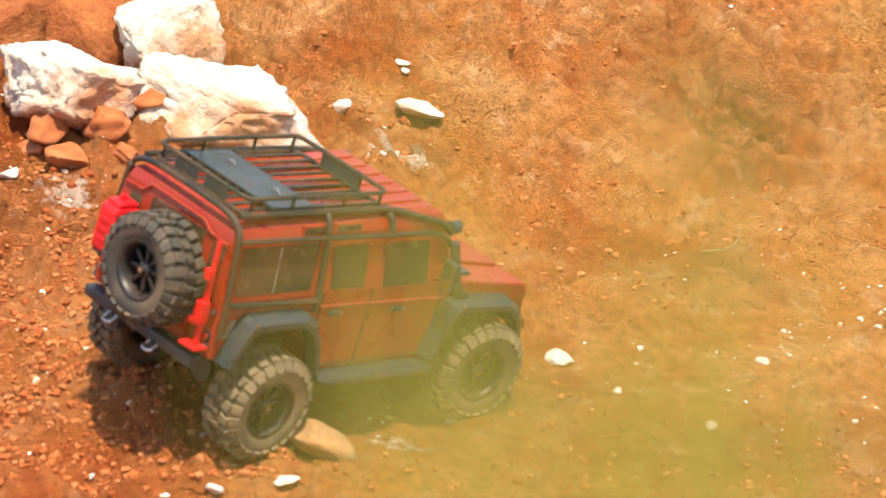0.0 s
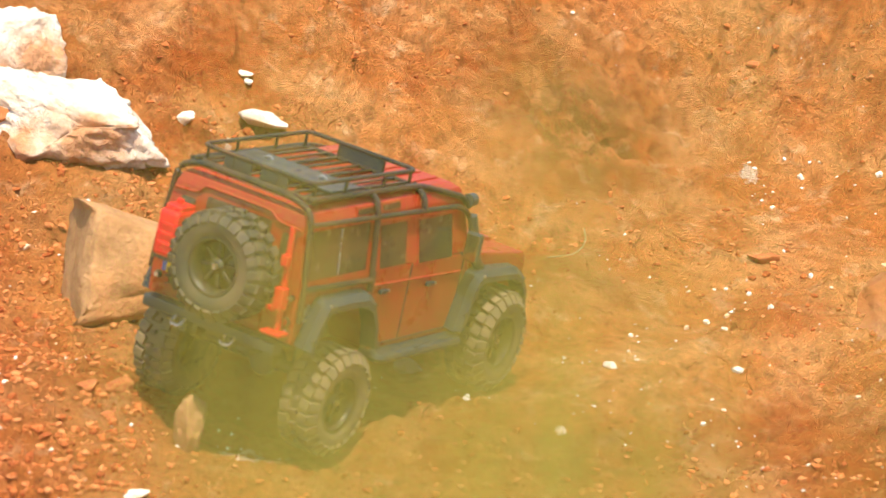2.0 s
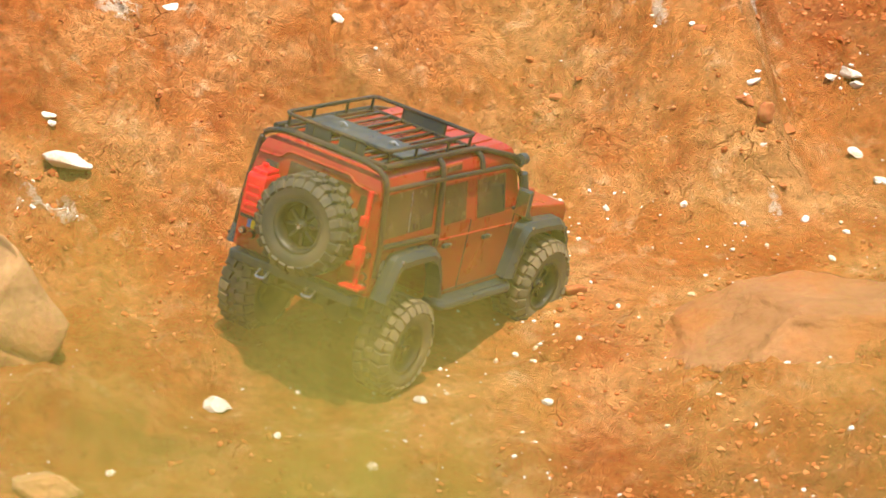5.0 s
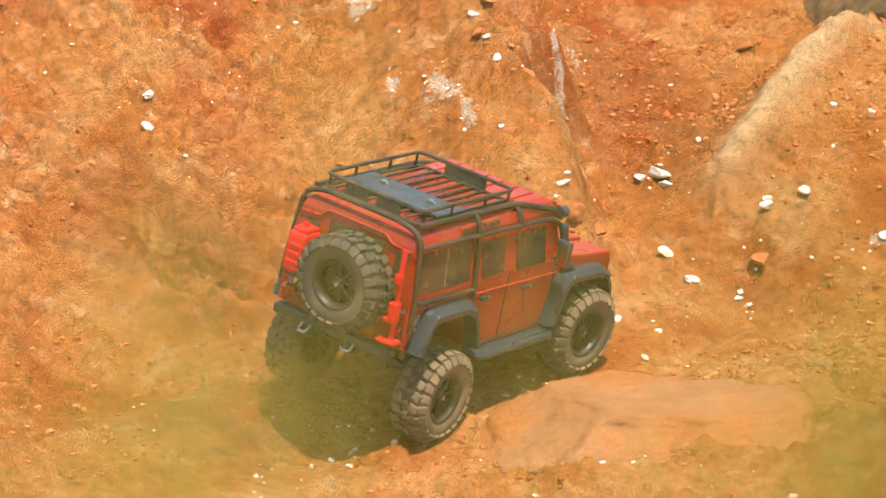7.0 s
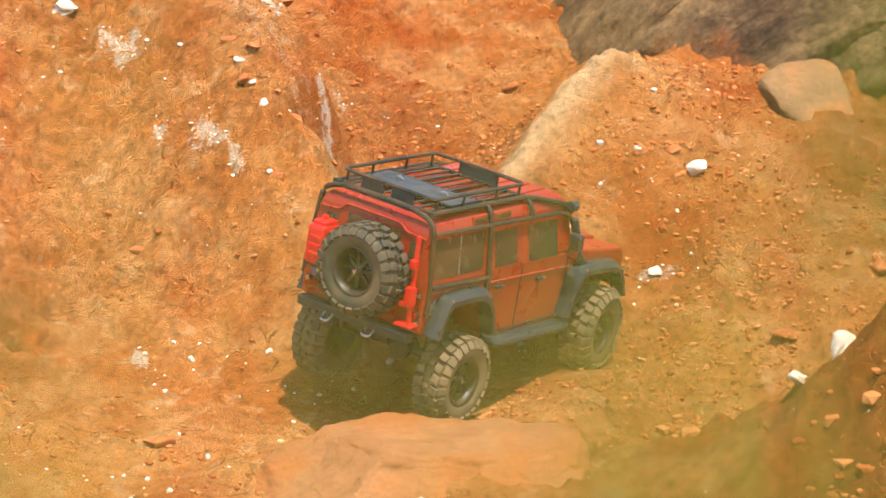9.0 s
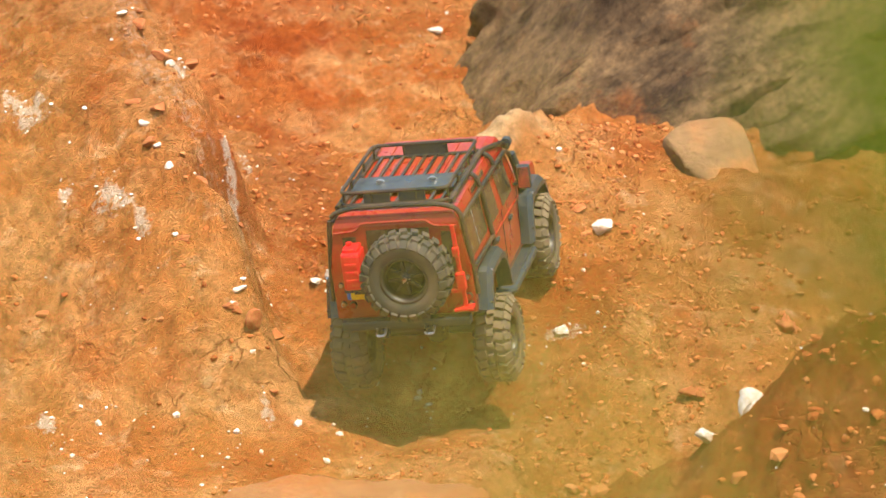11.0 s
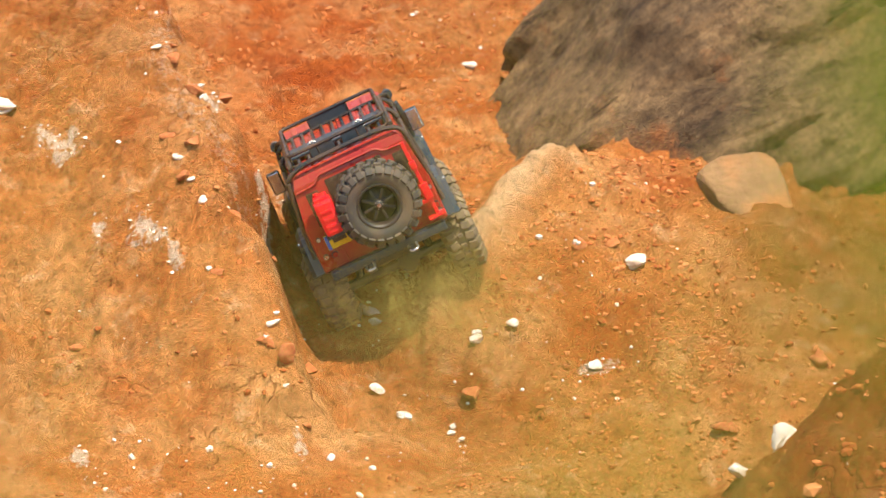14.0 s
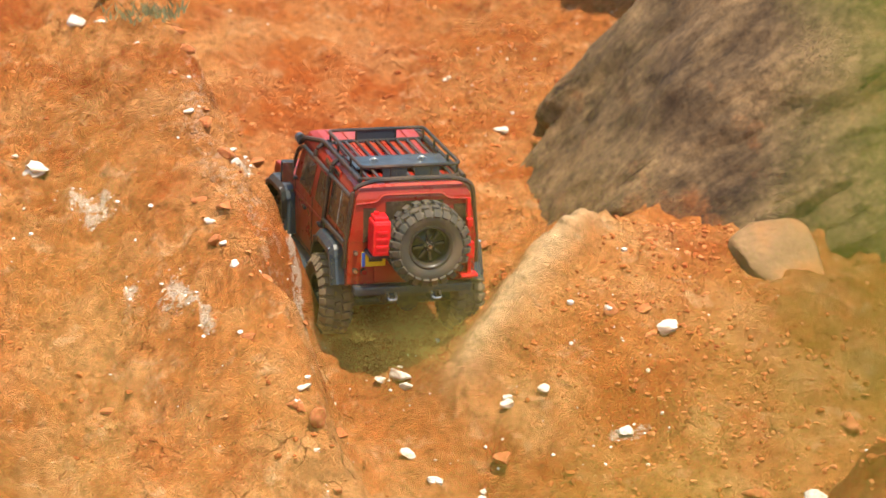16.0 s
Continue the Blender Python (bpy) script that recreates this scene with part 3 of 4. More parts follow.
def lug_meshes(rubber):
    """The three kinds of tread lug, shared by all wheels of one rubber."""
    if rubber.name not in LUGS:
        sizes = {"crown": (0.008, 0.006, 0.0055), "tread": (0.0125, 0.0105, 0.0055), "shoulder": (0.012, 0.0095, 0.0045)}
        LUGS[rubber.name] = {k: mesh_of("tread_lug", box(bmesh.new(), (0, 0, 0), v, 0.0011), rubber) for k, v in sizes.items()}
    return LUGS[rubber.name]


def wheel(parent, name, m, out=1, rubber=None):
    """A tyre with its lugs on a beadlock rim; out: the side on which its face lies."""
    rubber = rubber or RUBBER
    w = TYRE_W / 2
    bm = lathe(bmesh.new(), [(-w * 0.78, 0.030), (-w * 0.95, 0.036), (-w, 0.046), (-w * 0.86, 0.0535), (-w * 0.6, 0.055), (w * 0.6, 0.055), (w * 0.86, 0.0535), (w, 0.046), (w * 0.95, 0.036), (w * 0.78, 0.030)], 44)
    tyre = part(name, bm, rubber, parent, "chunky off-road tyre caked in pale dust", m @ (Matrix() if out > 0 else pose(0, 0, 0, 0, 0, 180)), True)
    kinds = lug_meshes(rubber)

    def lug(kind, turn, x, z, tilt):
        ob = new("tread_lug", kinds[kind])
        ob.parent = tyre
        ob.matrix_basis = pose(0, 0, 0, turn, 0, 0) @ Matrix.Translation((x, 0, z)) @ tilt

    for k in range(24):
        lug("tread", k * 15, -0.0125, 0.0577, pose(0, 0, 0, 0, 0, 14))
        lug("tread", k * 15 + 7.5, 0.0125, 0.0577, pose(0, 0, 0, 0, 0, -14))
        lug("crown", k * 15 + 3.75, 0.0, 0.0577, pose(0, 0, 0, 0, 0, 8))
        lug("shoulder", k * 15, -0.0212, 0.0515, pose(0, 0, 0, 0, -52, 0))
        lug("shoulder", k * 15 + 7.5, 0.0212, 0.0515, pose(0, 0, 0, 0, 52, 0))
    bm = lathe(bmesh.new(), [(-0.019, 0.0315), (-0.019, 0.027), (0.0, 0.025), (0.012, 0.0262), (0.019, 0.028), (0.0215, 0.0315), (0.019, 0.0335)], 32)
    disc(bm, (0.002, 0, 0), 0.026, 0.004, "x", 28)
    disc(bm, (0.007, 0, 0), 0.0085, 0.012, "x", 16)
    for k in range(8):
        box(bm, (0.0075, 0.0155, 0), (0.0055, 0.017, 0.0045), 0.0008, pose(0, 0, 0, k * 45, 0, 0) @ pose(0, 0, 0, 8, 0, 0))
    part("rim", bm, RIM_BLACK, tyre, "black spoked beadlock rim", smooth=True)
    part("hub_nut", disc(bmesh.new(), (0.0145, 0, 0), 0.003, 0.006, "x", 6), STEEL, tyre, "bright steel hub nut")
    for k in range(6):
        part("wheel_nut", disc(bmesh.new(), (0.0115, 0.006 * math.cos(k * 1.047), 0.006 * math.sin(k * 1.047)), 0.0011, 0.003, "x", 6), STEEL, tyre)
    return tyre


def slab_bm(outline, x0, x1, bevel=0.0):
    """A side outline of (y, z) pairs, thick from x0 to x1."""
    bm = bmesh.new()
    lo = [bm.verts.new((x0, y, z)) for y, z in outline]
    hi = [bm.verts.new((x1, y, z)) for y, z in outline]
    bm.faces.new(lo)
    bm.faces.new(hi[::-1])
    n = len(outline)
    for i in range(n):
        bm.faces.new((lo[i], hi[i], hi[(i + 1) % n], lo[(i + 1) % n]))
    bmesh.ops.recalc_face_normals(bm, faces=bm.faces[:])
    if bevel:
        bmesh.ops.bevel(bm, geom=[e for e in bm.edges if abs(e.verts[0].co.x - e.verts[1].co.x) < 1e-6], offset=bevel, segments=2, affect="EDGES", profile=0.6)
    return bm


def arch(cy, cz, r, a0, a1, n=10):
    return [(cy + r * math.cos(radians(a0 + (a1 - a0) * i / n)), cz + r * math.sin(radians(a0 + (a1 - a0) * i / n))) for i in range(n + 1)]


def side_x(z):
    """Half the cabin's width at a height."""
    return 0.0955 - max(z - 0.178, 0) * 0.16


def pane(parent, name, y0, y1, z0, z1, s, lean=0.0, label=""):
    """A side window; its frame stands round the glass."""
    def quad(grow, out, depth):
        bm = bmesh.new()
        ring = [(y0 - grow, z0 - grow), (y1 + grow, z0 - grow), (y1 + grow + lean, z1 + grow), (y0 - grow + lean, z1 + grow)]
        a = [bm.verts.new((s * (side_x(z) + out), y, z)) for y, z in ring]
        b = [bm.verts.new((s * (side_x(z) + out - depth), y, z)) for y, z in ring]
        bm.faces.new(a)
        bm.faces.new(b[::-1])
        for i in range(4):
            bm.faces.new((a[i], b[i], b[(i + 1) % 4], a[(i + 1) % 4]))
        bmesh.ops.recalc_face_normals(bm, faces=bm.faces[:])
        return bm
    frame_ob = part(name, quad(0.0026, 0.0006, 0.003), RED_PAINT, parent)
    part("glass", quad(0.0, 0.0012, 0.003), GLASS, frame_ob, label or "smoked dusty glass")
    return frame_ob


REAR_FLARE = [(-0.241, 0.116), (-0.237, 0.126), (-0.229, 0.147), (-0.221, 0.163), (-0.214, 0.168), (-0.17, 0.169), (-0.134, 0.167), (-0.117, 0.157), (-0.102, 0.132), (-0.095, 0.1)]
FRONT_FLARE = [(0.066, 0.094), (0.072, 0.115), (0.081, 0.145), (0.089, 0.158), (0.1, 0.162), (0.15, 0.16), (0.182, 0.157), (0.2, 0.147), (0.212, 0.13), (0.218, 0.106)]


def crawler_car():
    car = new("crawler_car")
    # body tub with wheel arches
    outline = [(-0.25, 0.118), (-0.238, 0.112)] + arch(-0.162, 0.075, 0.079, 152, 28) + [(-0.085, 0.088), (0.082, 0.086)] + arch(0.162, 0.075, 0.079, 152, 30) + \
              [(0.222, 0.118), (0.223, 0.156), (0.215, 0.166), (0.085, 0.181), (-0.252, 0.186)]
    part("body", slab_bm(outline, -0.0955, 0.0955, 0.0035), RED_PAINT, car, "red painted body shell, dusty")
    # cabin, narrower towards the roof
    bm = bmesh.new()
    rings = []
    for z, y0, y1 in ((0.183, -0.2525, 0.086), (0.2, -0.2525, 0.082), (0.245, -0.249, 0.068), (0.256, -0.246, 0.062), (0.262, -0.236, 0.05)):
        x = side_x(z) - (0.010 if z > 0.26 else 0.003 if z > 0.25 else 0)
        rings.append([bm.verts.new(p) for p in ((-x, y0, z), (x, y0, z), (x, y1, z), (-x, y1, z))])
    for lo, hi in zip(rings, rings[1:]):
        for i in range(4):
            bm.faces.new((lo[i], lo[(i + 1) % 4], hi[(i + 1) % 4], hi[i]))
    bm.faces.new(rings[-1])
    bm.faces.new(rings[0][::-1])
    cabin = part("cabin", bm, RED_PAINT, car, "red cabin with a ribbed roof")
    bm = bmesh.new()
    for k in range(6):
        box(bm, (-0.056 + k * 0.0224, -0.09, 0.2625), (0.008, 0.27, 0.003), 0.001)
    part("roof_rib", bm, RED_PAINT, cabin)
    # hood with its raised middle and vents
    bm = slab_bm([(0.084, 0.176), (0.213, 0.162), (0.209, 0.171), (0.086, 0.187)], -0.052, 0.052, 0.002)
    part("hood", bm, RED_PAINT, car)
    for s in (-1, 1):
        part("hood_vent", box(bmesh.new(), (s * 0.073, 0.115, 0.1795), (0.022, 0.035, 0.003), 0.001), BLACK_TRIM, car)
        part("headlight", disc(bmesh.new(), (s * 0.066, 0.224, 0.142), 0.014, 0.004, "y"), STEEL, car)
    part("windshield", slab_bm([(0.0855, 0.189), (0.0875, 0.189), (0.0705, 0.243), (0.0685, 0.243)], -0.075, 0.075), GLASS, car, "smoked windshield")
    part("grille", box(bmesh.new(), (0, 0.2245, 0.142), (0.07, 0.003, 0.03), 0.001), BLACK_TRIM, car)
    for s in (-1, 1):
        pane(car, "rear_side_window", -0.236, -0.127, 0.187, 0.238, s, 0.004, "smoked sliding glass with a bright divider")
        part("divider", rod(bmesh.new(), [(s * (side_x(0.188) + 0.0014), -0.182, 0.188), (s * (side_x(0.237) + 0.0014), -0.178, 0.237)], 0.0007, 6), STEEL, car)
        pane(car, "rear_door_window", -0.098, -0.046, 0.184, 0.231, s, -0.003)
        pane(car, "front_door_window", -0.018, 0.05, 0.181, 0.229, s, -0.006)
        for y0, y1 in ((-0.148, -0.108), (-0.1, -0.066)):
            pane(car, "alpine_window", y0, y1, 0.2475, 0.2535, s)
        # seams of the doors and the waist line
        x = s * 0.0957
        bm = bmesh.new()
        for y in (-0.105, -0.032, 0.078):
            box(bm, (x, y, 0.137), (0.0016, 0.0012, 0.09))
        box(bm, (x, -0.012, 0.094), (0.0016, 0.18, 0.0012))
        part("door_seam", bm, BLACK_TRIM, car)
        part("waist_moulding", rod(bmesh.new(), [(s * 0.096, -0.248, 0.17), (s * 0.096, 0.084, 0.16)], 0.0014, 6), RED_PAINT, car)
        for y, z in ((-0.085, 0.1565), (0.012, 0.1535)):
            handle = part("door_handle", box(bmesh.new(), (s * 0.0975, y, z), (0.005, 0.014, 0.005), 0.0015), BLACK_TRIM, car)
            part("lock", disc(bmesh.new(), (s * 0.0972, y + 0.011, z), 0.0016, 0.004, "x", 8), STEEL, handle)
        # wheel arch flares
        for flat, hub in ((REAR_FLARE, (-0.164, 0.09)), (FRONT_FLARE, (0.152, 0.088))):
            inner = [(hub[0] + (y - hub[0]) * 0.84, hub[1] + (z - hub[1]) * 0.8) for y, z in flat]
            bm = bmesh.new()
            rings = []
            for (iy, iz), (oy, oz) in zip(inner, flat):
                rings.append([bm.verts.new(p) for p in ((s * 0.094, oy, oz), (s * 0.108, oy, oz - 0.001), (s * 0.1145, iy * 0.55 + oy * 0.45, iz * 0.55 + oz * 0.45), (s * 0.1145, iy, iz), (s * 0.094, iy, iz))])
            for lo, hi in zip(rings, rings[1:]):
                for i in range(5):
                    bm.faces.new((lo[i], lo[(i + 1) % 5], hi[(i + 1) % 5], hi[i]))
            bm.faces.new(rings[0])
            bm.faces.new(rings[-1][::-1])
            bmesh.ops.recalc_face_normals(bm, faces=bm.faces[:])
            flare = part("wheel_arch_flare", bm, BLACK_TRIM, car, "scuffed grey-black plastic flare")
            for i in (1, 4, 7, 9):
                (iy, iz), (oy, oz) = inner[i], flat[i]
                part("flare_bolt", disc(bmesh.new(), (s * 0.1125, iy * 0.45 + oy * 0.55, iz * 0.45 + oz * 0.55), 0.0021, 0.004, "x", 6), STEEL if i == 4 else RIM_BLACK, flare)
        # sill slider, mudflap, mirror, corner lamps
        bm = rod(bmesh.new(), bend([(s * 0.088, -0.094, 0.086), (s * 0.111, -0.088, 0.083), (s * 0.111, 0.078, 0.081), (s * 0.088, 0.086, 0.084)], 0.01), 0.0058)
        box(bm, (s * 0.1, -0.004, 0.086), (0.018, 0.16, 0.004), 0.001)
        part("rock_slider", bm, BLACK_TRIM, car, "black tube rock slider")
        mirror = part("mirror", box(bmesh.new(), (s * 0.1125, 0.064, 0.195), (0.02, 0.008, 0.035), 0.003), BLACK_TRIM, car)
        part("mirror_glass", box(bmesh.new(), (s * 0.1125, 0.0597, 0.195), (0.0165, 0.0016, 0.031), 0.0006), MIRROR, mirror, "pale reflecting mirror glass")
        part("mirror_arm", rod(bmesh.new(), [(s * 0.094, 0.072, 0.181), (s * 0.112, 0.069, 0.183)], 0.002, 6), BLACK_TRIM, mirror)
        # outer cage
        x1, x2 = s * 0.0905, s * 0.1
        bm = rod(bmesh.new(), bend([(s * 0.099, -0.2455, 0.142), (s * 0.097, -0.2455, 0.18), (s * 0.0885, -0.2455, 0.262), (s * 0.06, -0.247, 0.2715), (s * -0.001, -0.247, 0.2725)], 0.014), 0.0036)
        part("rear_hoop", bm, BLACK_TUBE, car, "black cage hoop round the rear edge")
        bm = rod(bmesh.new(), bend([(s * 0.0905, -0.243, 0.2475), (s * 0.0915, 0.05, 0.2385), (s * 0.0935, 0.073, 0.228), (s * 0.101, 0.094, 0.172)], 0.014), 0.0032)
        part("side_rail", bm, BLACK_TUBE, car)
        part("lower_rail", rod(bmesh.new(), bend([(s * 0.0985, -0.243, 0.179), (s * 0.0995, -0.118, 0.175), (s * 0.0995, -0.115, 0.168)], 0.006), 0.0032), BLACK_TUBE, car)
        part("middle_hoop", rod(bmesh.new(), bend([(s * 0.0995, -0.1165, 0.162), (s * 0.0985, -0.1165, 0.18), (s * 0.0905, -0.1165, 0.246), (s * 0.086, -0.1165, 0.262), (s * 0.07, -0.1165, 0.269)], 0.012), 0.0036), BLACK_TUBE, car)
        part("front_hoop", rod(bmesh.new(), bend([(s * 0.0915, -0.022, 0.2405), (s * 0.088, -0.022, 0.256), (s * 0.07, -0.022, 0.266)], 0.01), 0.0034), BLACK_TUBE, car)
        part("roof_rail", rod(bmesh.new(), bend([(s * 0.077, -0.24, 0.2705), (s * 0.077, -0.02, 0.2655), (s * 0.088, 0.06, 0.2475), (s * 0.0925, 0.072, 0.236)], 0.02), 0.0036), BLACK_TUBE, car)
        pod = part("light_pod", disc(bmesh.new(), (s * 0.0915, 0.073, 0.2435), 0.0075, 0.012, "y", 16), BLACK_TRIM, car, "round black light pod")
        part("lens", disc(bmesh.new(), (s * 0.0915, 0.0797, 0.2435), 0.0062, 0.002, "y", 16), GLASS, pod)
    # snorkel up the right pillar
    part("snorkel", rod(bmesh.new(), bend([(0.098, 0.118, 0.158), (0.101, 0.095, 0.172), (0.099, 0.083, 0.205), (0.0955, 0.077, 0.226)], 0.015), 0.006, 10), BLACK_TRIM, car, "black snorkel pipe")
    # roof rack
    rail = [(-0.073, -0.231), (0.073, -0.231), (0.073, -0.026), (-0.073, -0.026)]
    lift = lambda y: 0.2695 - 0.022 * (y + 0.231)
    for dz, r, name in ((0.0, 0.0027, "rack_floor_rail"), (0.0175, 0.0026, "rack_top_rail")):
        start = (0.0, -0.231)
        loop = [start, rail[1], rail[2], rail[3], rail[0], start]
        part(name, rod(bmesh.new(), bend([(x, y, lift(y) + dz) for x, y in loop], 0.012), r), BLACK_TUBE, car, "black tube rail, scraped at the edge")
    for k in range(9):
        x = -0.062 + k * 0.0155
        part("rack_slat", box(bmesh.new(), (0, 0, 0), (0.0042, 0.203, 0.0024), 0.0006), BLACK_TUBE, car, m=pose(x, -0.1285, 0.2675, -1.26, 0, 0))
    for x, y in ((-0.071, -0.222), (0.071, -0.222), (0.073, -0.165), (-0.073, -0.165), (0.073, -0.09), (-0.073, -0.09), (0.071, -0.034), (-0.071, -0.034), (-0.03, -0.231), (0.03, -0.231), (0.03, -0.026), (-0.03, -0.026)):
        part("rack_post", rod(bmesh.new(), [(x, y, lift(y)), (x, y, lift(y) + 0.0175)], 0.0019, 6), BLACK_TUBE, car)
    plate = part("rack_plate", box(bmesh.new(), (0, 0, 0), (0.142, 0.062, 0.003), 0.001), BLACK_TRIM, car, "flat dusty black equipment plate", pose(0, -0.158, 0.2715, -1.26, 0, 0))
    for s in (-1, 1):
        bm = disc(bmesh.new(), (s * 0.036, 0.002, 0.003), 0.0032, 0.004, "z", 10)
        rod(bm, bend([(s * 0.036 - 0.006, 0.002, 0.003), (s * 0.036, 0.002, 0.0075), (s * 0.036 + 0.006, 0.002, 0.003)], 0.004), 0.0011, 6)
        part("shackle", bm, STEEL, plate, "bright steel lashing ring")
    for y in (-0.231, -0.026):
        for x in ((-0.024, 0.024) if y < -0.1 else (0.0,)):
            part("rack_board", box(bmesh.new(), (x, y, lift(y) + 0.0085), (0.036 if y < -0.1 else 0.06, 0.0022, 0.016), 0.0008), BLACK_TRIM, car)
    # rear face: panel ridge, windows, lamps
    ridge = bend([(-0.084, -0.2515, 0.2385), (-0.054, -0.2512, 0.2405), (-0.046, -0.2505, 0.2505), (0.042, -0.2505, 0.2505), (0.051, -0.2512, 0.2425), (0.083, -0.2515, 0.2405)], 0.008)
    part("rear_ridge", rod(bmesh.new(), ridge, 0.0018, 6), RED_PAINT, car, "raised red pressing over the rear door")
    for name, x0, x1, z0, z1 in (("rear_window", -0.041, 0.045, 0.176, 0.24), ("rear_quarter_window", -0.074, -0.055, 0.182, 0.232), ("rear_quarter_window", 0.06, 0.079, 0.182, 0.233)):
        bm = slab_bm([(-0.2545, z0), (-0.2505, z1), (-0.246, z1), (-0.249, z0)], x0, x1, 0.0012)
        part(name, bm, GLASS, car, "smoked rear glass")
    part("rear_door", box(bmesh.new(), (0.0, -0.2525, 0.15), (0.112, 0.003, 0.058), 0.0012), RED_PAINT, car)
    for x, z, r, mt in ((-0.084, 0.166, 0.0035, STEEL), (-0.084, 0.139, 0.0042, STEEL), (-0.071, 0.137, 0.005, LAMP_RED), (0.089, 0.168, 0.0035, STEEL), (0.0875, 0.141, 0.005, LAMP_RED), (0.0895, 0.13, 0.0042, STEEL)):
        lamp = part("tail_lamp", disc(bmesh.new(), (x, -0.2525, z), r, 0.005, "y", 14), RIM_BLACK, car)
        part("lens", disc(bmesh.new(), (x, -0.2552, z), r * 0.78, 0.002, "y", 12), mt, lamp)
    plate = part("number_plate", box(bmesh.new(), (-0.0585, -0.2575, 0.1575), (0.036, 0.0016, 0.022), 0.0006), PLATE_YELLOW, car, "yellow plate with a blue strip")
    part("strip", box(bmesh.new(), (-0.0735, -0.2585, 0.1575), (0.005, 0.001, 0.021)), PLATE_BLUE, plate)
    part("bar", box(bmesh.new(), (-0.0555, -0.2585, 0.1575), (0.02, 0.001, 0.007)), RIM_BLACK, plate)
    # jerry can
    bm = box(bmesh.new(), (-0.056, -0.277, 0.198), (0.027, 0.034, 0.052), 0.005)
    box(bm, (-0.056, -0.275, 0.2255), (0.021, 0.026, 0.007), 0.002)
    can = part("jerry_can", bm, BRIGHT_RED, car, "bright red plastic jerry can")
    for z in (0.186, 0.197, 0.208):
        part("can_rib", box(bmesh.new(), (-0.056, -0.2943, z), (0.017, 0.002, 0.005), 0.0008), BRIGHT_RED, can)
    part("can_cap", disc(bmesh.new(), (-0.06, -0.272, 0.2305), 0.004, 0.005, "z", 12), BRIGHT_RED, can)
    part("can_bracket", box(bmesh.new(), (-0.056, -0.27, 0.1695), (0.03, 0.036, 0.005), 0.001), BLACK_TRIM, can)
    # lifting jack
    jack = part("lifting_jack", box(bmesh.new(), (0, 0, 0), (0.0055, 0.005, 0.116), 0.0008), BRIGHT_RED, car, "bright red lifting jack", pose(0.0815, -0.261, 0.187, 0, -2.5, 0))
    for name, c, s in (("jack_body", (0, -0.003, -0.02), (0.012, 0.011, 0.024)), ("jack_nose", (-0.008, -0.004, -0.032), (0.014, 0.007, 0.006)), ("jack_clamp", (0, -0.004, 0.022), (0.009, 0.009, 0.012))):
        part(name, box(bmesh.new(), c, s, 0.0015), BRIGHT_RED, jack)
    bm = box(bmesh.new(), (-0.002, -0.002, -0.058), (0.026, 0.019, 0.004), 0.0012)
    part("jack_foot", bm, BRIGHT_RED, jack)
    # spare carrier, bumpers, chassis
    part("spare_carrier", disc(bmesh.new(), (0.0145, -0.262, 0.182), 0.012, 0.022, "y", 16), BLACK_TRIM, car)
    wheel(car, "spare_wheel", pose(0.0145, -0.28, 0.1845, 0, 0, 0) @ pose(0, 0, 0, 0, 0, -90), 1, SPARE_RUBBER)
    bm = box(bmesh.new(), (0, -0.258, 0.111), (0.176, 0.018, 0.013), 0.003)
    for s in (-1, 1):
        box(bm, (s * 0.03, -0.262, 0.1), (0.01, 0.014, 0.014), 0.002)
    rear = part("rear_bumper", bm, BLACK_TRIM, car, "black steel bumper with tow points")
    for s in (-1, 1):
        part("tow_ring", rod(bmesh.new(), bend([(s * 0.033 - 0.006, -0.269, 0.108), (s * 0.033 - 0.006, -0.279, 0.101), (s * 0.033 + 0.006, -0.279, 0.101), (s * 0.033 + 0.006, -0.269, 0.108)], 0.005), 0.0019, 6), STEEL, rear)
    bm = rod(bmesh.new(), bend([(-0.1, 0.21, 0.11), (-0.085, 0.232, 0.113), (0.085, 0.232, 0.113), (0.1, 0.21, 0.11)], 0.014), 0.0075, 10)
    box(bm, (0, 0.227, 0.106), (0.12, 0.02, 0.014), 0.003)
    part("front_bumper", bm, BLACK_TRIM, car)
    bm = box(bmesh.new(), (0, 0, 0.095), (0.07, 0.44, 0.022), 0.004)
    for s in (-1, 1):
        box(bm, (s * 0.036, 0, 0.09), (0.007, 0.47, 0.014), 0.002)
    part("chassis", bm, RIM_BLACK, car)
    part("fuel_cap", slab_bm([(-0.238, 0.141), (-0.229, 0.141), (-0.226, 0.16), (-0.235, 0.16)], 0.0945, 0.0975, 0.0008), STEEL, car, "small bright fuel flap frame")
    # axles with shocks, one to each wheel pair
    for y in (-0.162, 0.162):
        bm = rod(bmesh.new(), [(-0.085, y, 0.062), (0.085, y, 0.062)], 0.0075, 10)
        disc(bm, (0.018, y, 0.062), 0.016, 0.026, "y", 16)
        for s in (-1, 1):
            rod(bm, [(s * 0.055, y, 0.062), (s * 0.045, y + 0.02, 0.125)], 0.006, 8)
        part("axle", bm, RIM_BLACK, car)
    wheels = [wheel(car, "wheel", pose(s * 0.099, y, 0.0585), s) for y in (-0.162, 0.162) for s in (-1, 1)]
    return tagged(car, "small red off-road crawler car with black roof rack, dusty", "model car"), wheels


